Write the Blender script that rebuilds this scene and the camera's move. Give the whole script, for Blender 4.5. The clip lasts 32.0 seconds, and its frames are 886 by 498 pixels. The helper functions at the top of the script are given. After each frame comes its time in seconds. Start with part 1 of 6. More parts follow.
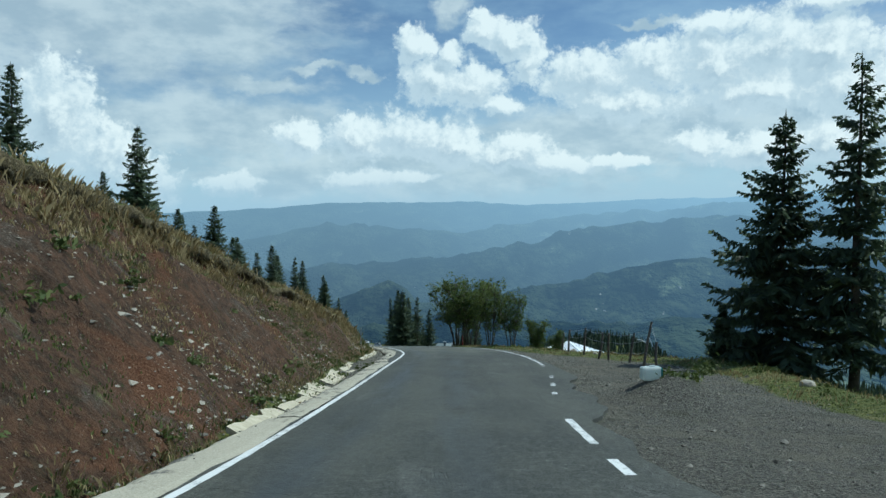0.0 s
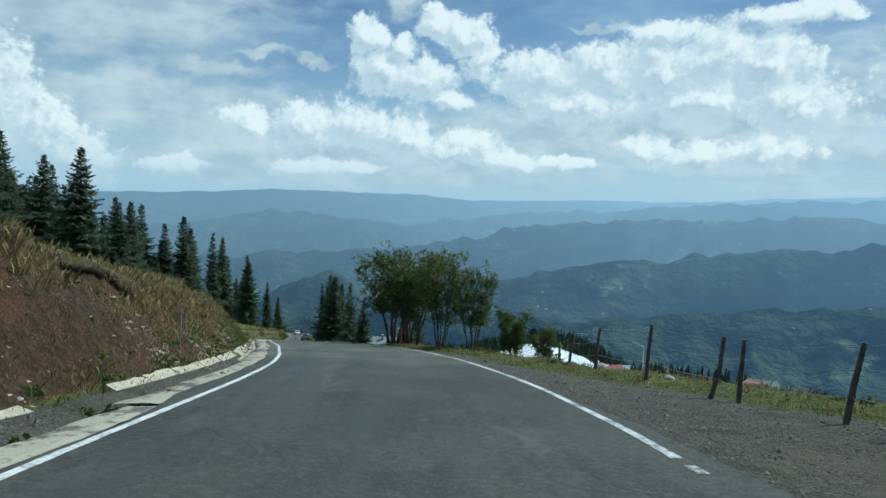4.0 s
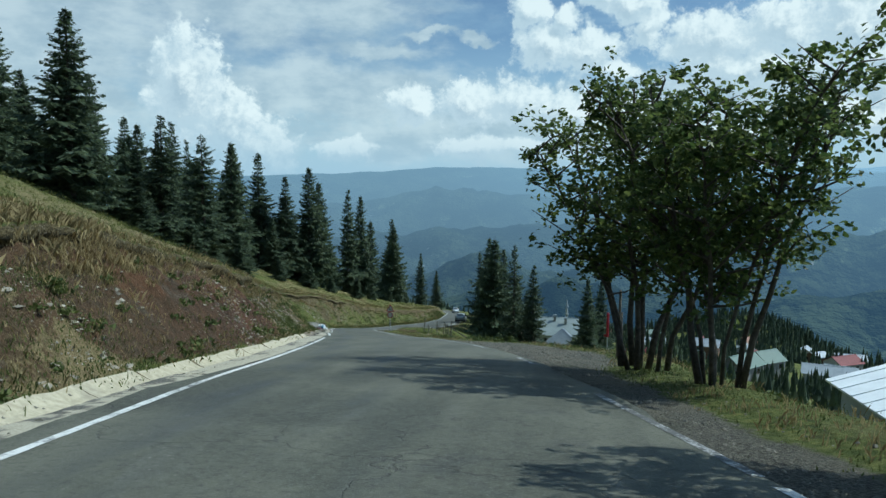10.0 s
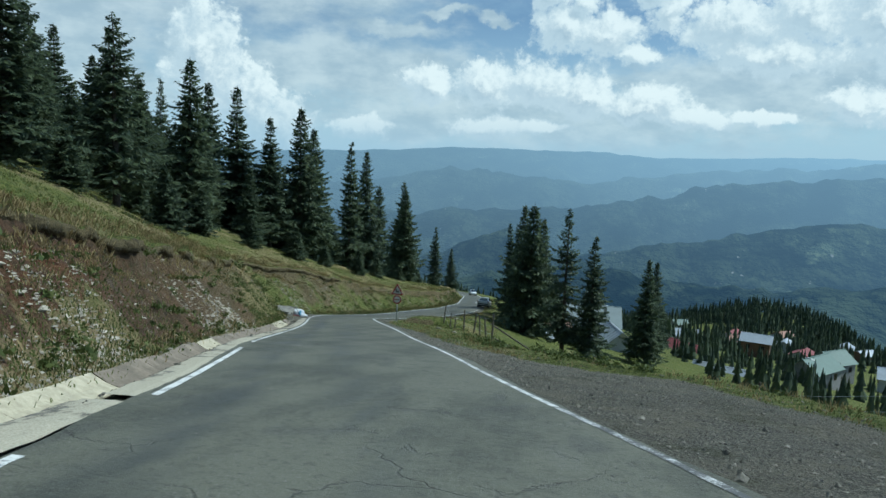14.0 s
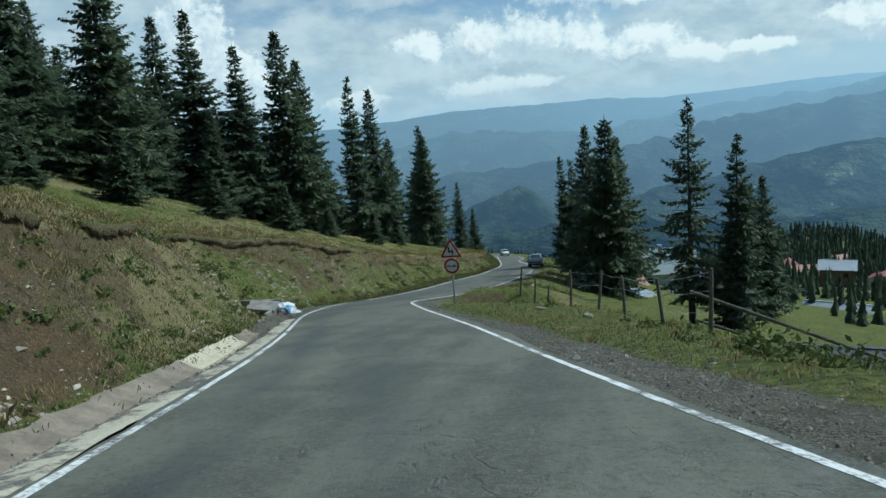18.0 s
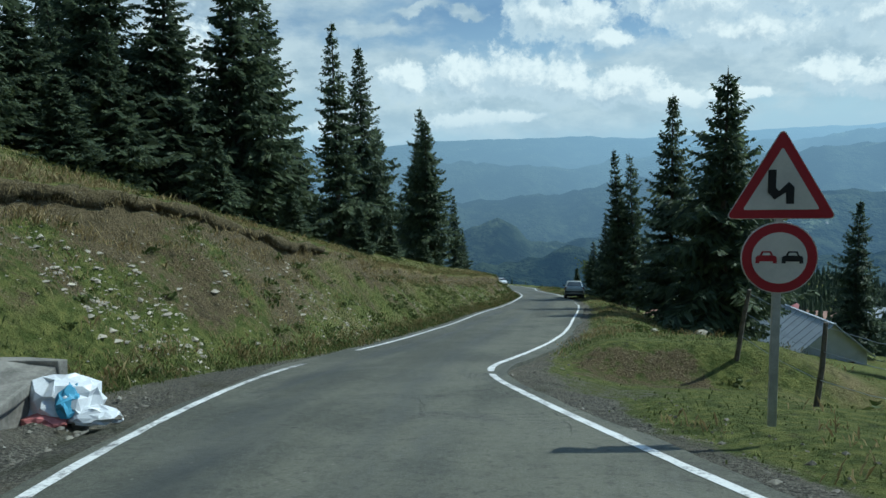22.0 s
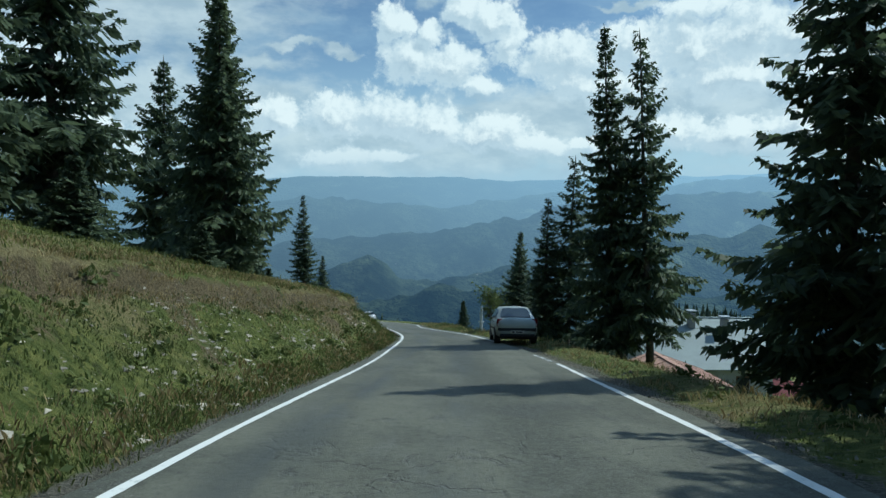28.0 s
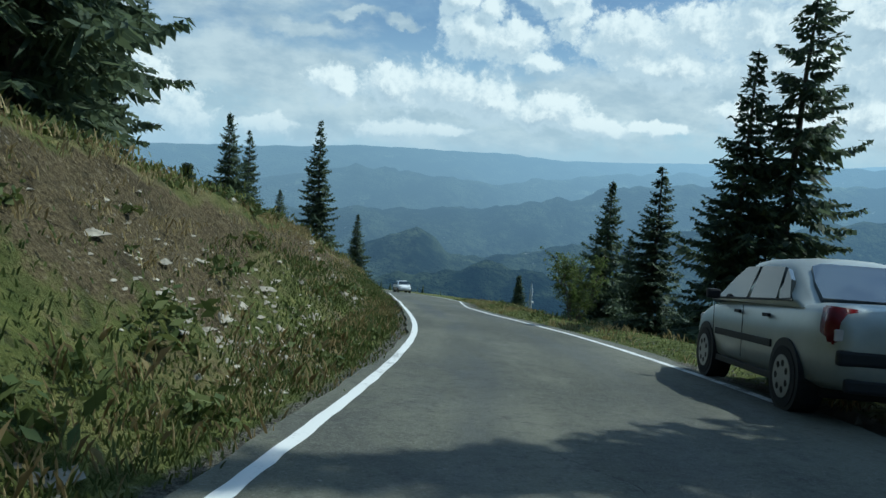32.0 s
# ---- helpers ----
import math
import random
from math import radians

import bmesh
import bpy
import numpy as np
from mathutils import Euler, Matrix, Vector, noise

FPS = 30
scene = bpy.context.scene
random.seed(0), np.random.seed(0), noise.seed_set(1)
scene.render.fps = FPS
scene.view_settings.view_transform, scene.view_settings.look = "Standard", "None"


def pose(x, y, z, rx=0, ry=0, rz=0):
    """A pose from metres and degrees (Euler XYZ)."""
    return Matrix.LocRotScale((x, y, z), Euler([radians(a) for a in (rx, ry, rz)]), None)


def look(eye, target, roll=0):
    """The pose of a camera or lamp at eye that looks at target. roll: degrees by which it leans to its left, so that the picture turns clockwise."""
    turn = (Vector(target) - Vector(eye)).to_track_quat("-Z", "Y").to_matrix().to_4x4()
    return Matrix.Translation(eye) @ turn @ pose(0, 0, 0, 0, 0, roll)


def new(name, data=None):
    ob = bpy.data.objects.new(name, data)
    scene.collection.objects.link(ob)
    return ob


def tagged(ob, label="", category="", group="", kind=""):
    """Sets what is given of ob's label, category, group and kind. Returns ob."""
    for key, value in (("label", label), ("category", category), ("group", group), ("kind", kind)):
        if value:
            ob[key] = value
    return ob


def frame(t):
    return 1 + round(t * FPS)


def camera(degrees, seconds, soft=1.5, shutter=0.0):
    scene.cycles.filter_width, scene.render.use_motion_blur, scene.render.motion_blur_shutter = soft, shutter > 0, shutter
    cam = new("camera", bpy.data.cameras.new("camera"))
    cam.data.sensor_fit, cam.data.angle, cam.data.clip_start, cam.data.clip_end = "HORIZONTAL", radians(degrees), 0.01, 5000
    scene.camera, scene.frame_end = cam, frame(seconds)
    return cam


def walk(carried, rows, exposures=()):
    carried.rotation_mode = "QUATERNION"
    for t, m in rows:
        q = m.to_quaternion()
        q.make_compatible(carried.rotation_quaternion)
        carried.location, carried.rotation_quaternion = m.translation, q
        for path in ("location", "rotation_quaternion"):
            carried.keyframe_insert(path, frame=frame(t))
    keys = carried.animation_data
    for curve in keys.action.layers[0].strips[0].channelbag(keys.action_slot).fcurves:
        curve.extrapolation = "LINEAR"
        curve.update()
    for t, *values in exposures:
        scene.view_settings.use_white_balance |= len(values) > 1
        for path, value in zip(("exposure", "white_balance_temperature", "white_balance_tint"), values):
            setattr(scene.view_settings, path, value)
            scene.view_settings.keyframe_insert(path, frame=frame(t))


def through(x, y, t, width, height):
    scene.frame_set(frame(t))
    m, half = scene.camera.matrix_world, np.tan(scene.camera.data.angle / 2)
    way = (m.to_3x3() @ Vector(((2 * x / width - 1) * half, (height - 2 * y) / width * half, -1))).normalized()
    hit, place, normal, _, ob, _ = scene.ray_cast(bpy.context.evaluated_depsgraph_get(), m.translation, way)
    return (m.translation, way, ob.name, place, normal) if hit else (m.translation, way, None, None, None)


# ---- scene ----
PATH = [
    (0, (-0.324, 2.131, 4.594), (-0.331, 4.129, 4.490), -0.1),
    (0.5, (-0.328, 4.646, 4.156), (-0.310, 6.643, 4.056), -0.2),
    (1, (-0.338, 7.152, 3.716), (-0.285, 9.149, 3.609), -0.2),
    (1.5, (-0.324, 9.606, 3.270), (-0.258, 11.602, 3.164), -0.1),
    (2, (-0.267, 12.024, 2.834), (-0.142, 14.017, 2.728), 0.9),
    (2.5, (-0.173, 14.452, 2.421), (0.012, 16.441, 2.321), 2.2),
    (4.5, (0.457, 24.344, 0.969), (0.574, 26.336, 0.842), 2.4),
    (5, (0.498, 26.973, 0.593), (0.579, 28.966, 0.457), 2),
    (5.5, (0.496, 29.619, 0.210), (0.521, 31.613, 0.060), 1.7),
    (6, (0.478, 32.248, -0.178), (0.470, 34.242, -0.333), 0.6),
    (6.5, (0.439, 34.891, -0.582), (0.427, 36.885, -0.735), 0.7),
    (7, (0.366, 37.603, -1.012), (0.337, 39.596, -1.176), 1.8),
    (7.5, (0.248, 40.449, -1.470), (0.166, 42.438, -1.663), 1.7),
    (8, (0.079, 43.408, -1.943), (-0.069, 45.392, -2.154), 2),
    (8.5, (-0.150, 46.366, -2.421), (-0.347, 48.345, -2.636), 2.6),
    (9, (-0.448, 49.246, -2.911), (-0.696, 51.218, -3.127), 2.5),
    (9.5, (-0.810, 52.047, -3.417), (-1.076, 54.018, -3.627), 1.4),
    (10, (-1.190, 54.791, -3.921), (-1.487, 56.759, -4.116), 0.9),
    (10.5, (-1.572, 57.493, -4.405), (-1.854, 59.463, -4.596), 2.2),
    (11, (-2.014, 60.216, -4.873), (-2.306, 62.188, -5.033), 2.4),
    (11.5, (-2.560, 63.050, -5.342), (-2.908, 65.012, -5.515), 2),
    (12, (-3.191, 65.956, -5.829), (-3.537, 67.915, -6.030), 1.2),
    (12.5, (-3.865, 68.807, -6.333), (-4.175, 70.772, -6.538), 0.3),
    (13, (-4.557, 71.558, -6.844), (-4.851, 73.526, -7.044), 2.7),
    (13.5, (-5.255, 74.249, -7.352), (-5.562, 76.215, -7.565), 3.3),
    (14, (-5.952, 76.952, -7.831), (-6.278, 78.909, -8.079), 2.6),
    (14.5, (-6.662, 79.670, -8.285), (-7.043, 81.618, -8.531), 2.5),
    (16.5, (-9.824, 90.039, -10.408), (-10.253, 91.962, -10.752), -1.5),
    (17, (-10.583, 92.615, -10.995), (-10.970, 94.544, -11.356), -3.5),
    (17.5, (-11.363, 95.164, -11.598), (-11.718, 97.103, -11.941), -4.2),
    (18, (-12.189, 97.689, -12.194), (-12.549, 99.627, -12.528), -4.5),
    (18.5, (-13.052, 100.234, -12.776), (-13.443, 102.171, -13.092), -3.2),
    (19, (-13.913, 102.840, -13.357), (-14.337, 104.772, -13.647), -2),
    (19.5, (-14.753, 105.500, -13.944), (-15.195, 107.432, -14.214), -1.1),
    (20, (-15.589, 108.131, -14.521), (-16.028, 110.064, -14.782), -0.7),
    (20.5, (-16.439, 110.682, -15.076), (-16.842, 112.624, -15.338), -0.5),
    (21, (-17.306, 113.271, -15.623), (-17.680, 115.217, -15.891), 0.1),
    (21.5, (-18.163, 115.981, -16.164), (-18.515, 117.932, -16.424), -0.9),
    (22, (-18.964, 118.779, -16.688), (-19.256, 120.741, -16.946), -1.4),
    (22.5, (-19.689, 121.618, -17.195), (-19.915, 123.588, -17.457), -2.7),
    (23, (-20.329, 124.389, -17.690), (-20.476, 126.363, -17.975), -4.4),
    (23.5, (-20.827, 126.994, -18.194), (-20.816, 128.968, -18.517), -4),
    (24, (-21.146, 129.507, -18.733), (-20.992, 131.469, -19.088), -2.3),
    (24.5, (-21.316, 132.088, -19.307), (-21.128, 134.047, -19.664), -1.2),
    (26.5, (-21.227, 143.481, -21.677), (-21.049, 145.464, -21.859), 0.5),
    (27, (-21.105, 146.553, -22.227), (-21.004, 148.545, -22.382), 0.2),
    (27.5, (-20.974, 149.607, -22.738), (-20.905, 151.599, -22.894), 0.4),
    (28, (-20.861, 152.570, -23.212), (-20.805, 154.563, -23.369), 0.7),
    (28.5, (-20.768, 155.479, -23.670), (-20.736, 157.473, -23.822), 0.9),
    (29, (-20.681, 158.400, -24.145), (-20.682, 160.394, -24.298), 0.6),
    (29.5, (-20.603, 161.305, -24.655), (-20.644, 163.298, -24.819), 0.9),
    (30, (-20.562, 164.113, -25.173), (-20.628, 166.104, -25.357), 1.5),
    (30.5, (-20.601, 166.889, -25.681), (-20.679, 168.879, -25.864), 1.5),
    (31, (-20.697, 169.759, -26.209), (-20.784, 171.749, -26.392), 3.4),
    (31.5, (-20.805, 172.440, -26.720), (-20.885, 174.426, -26.936), 3.6),
    (32, (-20.925, 174.930, -27.220), (-20.998, 176.915, -27.447), 3.9),
]
cam = camera(61.9, 32.0)
walk(cam, [(t, look(eye, target, roll)) for t, eye, target, roll in PATH], [(0, 0.0, 5750, -5), (32, 0.0, 5750, -5)])

# ---- world, sun ----
SUN = Vector((0.64, 0.26, 0.84)).normalized()
world = bpy.data.worlds.new("World")
scene.world = world
world.use_nodes = True


class Nodes:
    """Small builder of node trees."""

    def __init__(self, tree):
        self.t = tree
        tree.nodes.clear()

    def add(self, kind, **inputs):
        n = self.t.nodes.new(kind)
        for k, v in inputs.items():
            if k in ("operation", "blend_type", "data_type", "noise_dimensions", "sky_type", "attribute_name", "interpolation_type", "feature"):
                if k == "operation":
                    n.operation = v
                elif k == "blend_type":
                    n.blend_type = v
                elif k == "data_type":
                    n.data_type = v
                elif k == "sky_type":
                    n.sky_type = v
                elif k == "attribute_name":
                    n.attribute_name = v
                elif k == "interpolation_type":
                    n.interpolation_type = v
                elif k == "feature":
                    n.feature = v
                else:
                    n.noise_dimensions = v
        return n

    def put(self, socket, value):
        if isinstance(value, bpy.types.NodeSocket):
            self.t.links.new(value, socket)
        elif isinstance(value, (tuple, list)) and len(value) == 3 and socket.type == "RGBA":
            socket.default_value = (*value, 1)
        else:
            socket.default_value = value

    def math(self, op, a, b=0.0, c=0.0, clamp=False):
        n = self.add("ShaderNodeMath", operation=op)
        n.use_clamp = clamp
        for s, v in zip(n.inputs, (a, b, c)):
            self.put(s, v)
        return n.outputs[0]

    def vec(self, op, a, b=(0, 0, 0)):
        n = self.add("ShaderNodeVectorMath", operation=op)
        self.put(n.inputs[0], a)
        if op == "SCALE":
            self.put(n.inputs["Scale"], b)
        else:
            self.put(n.inputs[1], b)
        return n.outputs["Value"] if op in ("LENGTH", "DOT_PRODUCT") else n.outputs["Vector"]

    def mix(self, fac, a, b, blend="MIX"):
        n = self.add("ShaderNodeMix", data_type="RGBA", blend_type=blend)
        self.put(n.inputs["Factor"], fac)
        self.put(n.inputs[6], a)
        self.put(n.inputs[7], b)
        return n.outputs[2]

    def noise(self, vector, scale, detail=4.0, rough=0.55, distort=0.0):
        n = self.add("ShaderNodeTexNoise")
        if vector is not None:
            self.put(n.inputs["Vector"], vector)
        n.inputs["Scale"].default_value = scale
        n.inputs["Detail"].default_value = detail
        n.inputs["Roughness"].default_value = rough
        n.inputs["Distortion"].default_value = distort
        return n.outputs["Fac"]

    def step(self, v, lo, hi, out_lo=0.0, out_hi=1.0):
        n = self.add("ShaderNodeMapRange", interpolation_type="SMOOTHSTEP")
        for s, x in zip(n.inputs, (v, lo, hi, out_lo, out_hi)):
            self.put(s, x)
        return n.outputs[0]


def sky_world():
    n = Nodes(world.node_tree)
    sky = n.add("ShaderNodeTexSky", sky_type="NISHITA")
    sky.sun_disc = False
    sky.sun_elevation = math.asin(SUN.z)
    sky.sun_rotation = math.atan2(SUN.x, SUN.y)
    sky.altitude, sky.air_density, sky.dust_density, sky.ozone_density = 2000, 1.0, 0.5, 1.5
    way = n.add("ShaderNodeTexCoord").outputs["Generated"]
    sep = n.add("ShaderNodeSeparateXYZ")
    n.put(sep.inputs[0], way)
    az = n.math("MULTIPLY", n.math("ARCTAN2", sep.outputs[0], sep.outputs[1]), 57.2958)
    el = n.math("MULTIPLY", n.math("ARCSINE", sep.outputs[2]), 57.2958)
    comb = n.add("ShaderNodeCombineXYZ")
    n.put(comb.inputs[0], az)
    n.put(comb.inputs[1], el)
    flat = comb.outputs[0]
    # heaps of cumulus and soft sheets: bearing, height, half width, half height, in degrees
    heaps = [
        (-2.3, 12.2, 1.84, 1.67), (-1.0, 10.0, 2.85, 2.28), (2.0, 9.3, 3.07, 2.11), (0.2, 11.6, 1.32, 1.23), (4.2, 8.2, 1.97, 0.96), (2.8, 13.5, 1.58, 1.49), (5.1, 12.8, 2.28, 1.84),
        (6.4, 11.1, 1.75, 1.84), (11.1, 10.0, 5.04, 2.28), (15.8, 10.6, 3.29, 2.02), (20.2, 10.6, 4.17, 2.89), (13.8, 7.9, 5.26, 1.49), (23.9, 11.2, 3.29, 2.54), (27.0, 11.0, 3.73, 2.54),
        (22.7, 8.5, 4.61, 2.02), (28.9, 8.3, 3.95, 2.63), (19.8, 13.2, 2.63, 0.96), (28.2, 14.0, 4.82, 0.96), (19.0, 4.8, 2.41, 1.4), (22.7, 4.2, 3.07, 1.58), (26.8, 4.9, 3.95, 1.75),
        (-10.8, 5.5, 2.54, 1.58), (-6.5, 5.5, 3.73, 1.84), (-2.8, 5.8, 3.95, 2.02), (0.7, 5.0, 4.04, 1.84), (4.7, 4.4, 4.17, 1.67), (8.5, 3.6, 3.73, 1.05), (12.8, 3.7, 2.63, 0.7),
        (-6.5, 2.4, 3.29, 0.88), (-16.4, 1.8, 2.63, 0.88), (-2.1, 2.5, 2.63, 0.53), (-27.5, 6.2, 3.0, 4.4), (-24.8, 3.4, 3.0, 3.2), (-22.5, 1.6, 3.0, 2.6), (42, 9, 8, 6),
    ]
    sheets = [
        (-24.3, 14.5, 14.47, 5.04), (-17.4, 12.8, 5.26, 2.63), (-19.4, 6.4, 13.16, 2.28), (-13.7, 9.6, 3.73, 0.75), (-9.9, 11.0, 1.97, 0.39), (-6.1, 10.6, 1.75, 0.39), (-3.9, 3.2, 18.42, 2.19),
        (15.4, 5.7, 15.35, 2.63), (26.8, 7.4, 8.77, 5.26), (0.5, 15.1, 1.32, 0.88), (15.4, 13.7, 2.63, 0.35), (-40, 8, 12, 12), (44, 8, 14, 9),
    ]

    def field(p, spots, blend):
        best = None
        for a, e, w, h in spots:
            d = n.vec("LENGTH", n.vec("MULTIPLY", n.vec("SUBTRACT", p, (a, e, 0)), (1 / w, 1 / h, 0)))
            best = d if best is None else n.math("SMOOTH_MIN", best, d, blend)
        return n.math("SUBTRACT", 1.0, best)

    def swirl(p, scale, size, detail=6.0):
        w = n.add("ShaderNodeTexNoise")
        n.put(w.inputs["Vector"], p)
        w.inputs["Scale"].default_value, w.inputs["Detail"].default_value, w.inputs["Roughness"].default_value = scale, detail, 0.6
        return n.vec("ADD", p, n.vec("SCALE", n.vec("SUBTRACT", w.outputs["Color"], (0.5, 0.5, 0.5)), size))

    def puffs(p, scale):
        c = n.add("ShaderNodeTexVoronoi", feature="SMOOTH_F1")
        n.put(c.inputs["Vector"], p)
        c.inputs["Scale"].default_value, c.inputs["Smoothness"].default_value = scale, 0.35
        c.inputs["Detail"].default_value, c.inputs["Roughness"].default_value = 3.0, 0.6
        return n.math("SUBTRACT", 0.5, c.outputs["Distance"])

    def heap_density(p):
        q = swirl(p, 0.45, 2.2)
        body = n.math("MULTIPLY", field(q, heaps, 0.30), 1.0)
        return n.math("ADD", body, n.math("ADD", n.math("MULTIPLY", puffs(q, 0.62), 0.50), n.math("MULTIPLY", n.math("SUBTRACT", n.noise(p, 1.5, 7, 0.65), 0.5), 0.7)))

    dens = heap_density(flat)
    ahead = heap_density(n.vec("ADD", flat, (0.55, 0.85, 0)))
    # the open sky outside the view: a loose cover of the same kind
    stretch = n.vec("MULTIPLY", way, (3.0, 3.0, 9.0))
    outside = n.math("MAXIMUM", n.step(n.math("ABSOLUTE", az), 36, 52), n.step(el, 17, 24))
    loose = n.math("MULTIPLY", outside, n.math("ADD", n.math("MULTIPLY", n.math("SUBTRACT", n.noise(stretch, 1.3, 5, 0.6), 0.52), 6.0), 0.9))
    cover = n.step(n.math("ADD", dens, loose), -0.42, 0.02)
    lit = n.step(n.math("SUBTRACT", dens, ahead), -0.28, 0.62)
    deep = n.step(dens, -0.1, 0.8)
    sheet = n.math("ADD", field(swirl(flat, 0.22, 5.0), sheets, 0.4), n.math("MULTIPLY", n.math("SUBTRACT", n.noise(n.vec("MULTIPLY", flat, (0.6, 1.4, 1)), 0.5, 6, 0.6), 0.5), 1.3))
    soft = n.step(sheet, -0.42, 0.45)
    # clear air, paler towards the rim
    blue = n.vec("SCALE", sky.outputs[0], 0.085)
    haze = n.step(el, -2.0, 13.0, 0.92, 0.0)
    veil = n.math("MULTIPLY", n.step(n.noise(n.vec("MULTIPLY", flat, (0.5, 1.4, 1)), 0.16, 6, 0.62), 0.36, 0.70), 0.40)
    clear = n.mix(n.math("MAXIMUM", haze, veil), blue, (0.45, 0.60, 0.72))
    tone = n.noise(n.vec("MULTIPLY", flat, (0.6, 1.2, 1)), 0.35, 5, 0.6)
    pale = n.mix(n.step(tone, 0.35, 0.65), (0.44, 0.52, 0.59), (0.66, 0.71, 0.74))
    out = n.mix(n.math("MULTIPLY", soft, 0.80), clear, pale)
    cloud = n.mix(lit, n.mix(deep, (0.58, 0.66, 0.73), (0.42, 0.51, 0.60)), (0.88, 0.90, 0.905))
    out = n.mix(n.math("MULTIPLY", cover, n.step(el, -1.0, 5.0, 0.45, 0.95)), out, cloud)
    out = n.mix(n.step(el, -1.5, 4.5, 0.75, 0.0), out, (0.40, 0.54, 0.67))
    # forward scattering: cloudy sky shines round the unseen sun, added to lift fill light
    near_sun = n.step(n.vec("DOT_PRODUCT", n.vec("NORMALIZE", way), tuple(SUN)), 0.72, 1.0)
    out = n.vec("SCALE", out, n.math("ADD", 1.0, n.math("MULTIPLY", near_sun, 2.2)))
    bg = n.add("ShaderNodeBackground")
    n.put(bg.inputs[0], out)
    bg.inputs[1].default_value = 1.0
    o = n.add("ShaderNodeOutputWorld")
    n.put(o.inputs[0], bg.outputs[0])


sky_world()
sun_lamp = bpy.data.lights.new("sun", "SUN")
sun_lamp.energy, sun_lamp.angle, sun_lamp.color = 3.6, radians(0.6), (1.0, 0.96, 0.89)
sun = new("sun", sun_lamp)
sun.matrix_world = look((0, 0, 60), Vector((0, 0, 60)) - SUN)


# ---- materials ----
def material(name, rough=0.9, metal=0.0, spec=0.3):
    m = bpy.data.materials.new(name)
    m.use_nodes = True
    n = Nodes(m.node_tree)
    b = n.add("ShaderNodeBsdfPrincipled")
    o = n.add("ShaderNodeOutputMaterial")
    n.put(o.inputs[0], b.outputs[0])
    b.inputs["Roughness"].default_value, b.inputs["Metallic"].default_value = rough, metal
    b.inputs["Specular IOR Level"].default_value = spec
    return m, n, b


def place(n):
    return n.add("ShaderNodeTexCoord").outputs["Object"]


def spot(n):
    """The place in the world, for pieces that share a mesh."""
    return n.add("ShaderNodeNewGeometry").outputs["Position"]


def bump(n, b, height, strength=0.4, distance=0.02):
    k = n.add("ShaderNodeBump")
    k.inputs["Strength"].default_value, k.inputs["Distance"].default_value = strength, distance
    n.put(k.inputs["Height"], height)
    n.put(b.inputs["Normal"], k.outputs[0])


def plain(name, colour, rough=0.7, metal=0.0, spread=0.25, scale=6.0, relief=0.0):
    m, n, b = material(name, rough, metal)
    p = spot(n)
    f = n.noise(p, scale, 5, 0.6)
    g = n.noise(p, scale * 9, 3, 0.6)
    k = n.math("ADD", n.math("MULTIPLY", f, 0.7), n.math("MULTIPLY", g, 0.3))
    lo, hi = tuple(c * (1 - spread) for c in colour), tuple(min(c * (1 + spread), 1) for c in colour)
    n.put(b.inputs["Base Color"], n.mix(n.step(k, 0.3, 0.7), lo, hi))
    n.put(b.inputs["Roughness"], n.math("ADD", n.math("MULTIPLY", f, 0.2), rough - 0.1, clamp=True))
    if relief:
        bump(n, b, k, 0.5, relief)
    return m


def attribute(n, name):
    a = n.add("ShaderNodeAttribute", attribute_name=name)
    return a.outputs["Fac"]


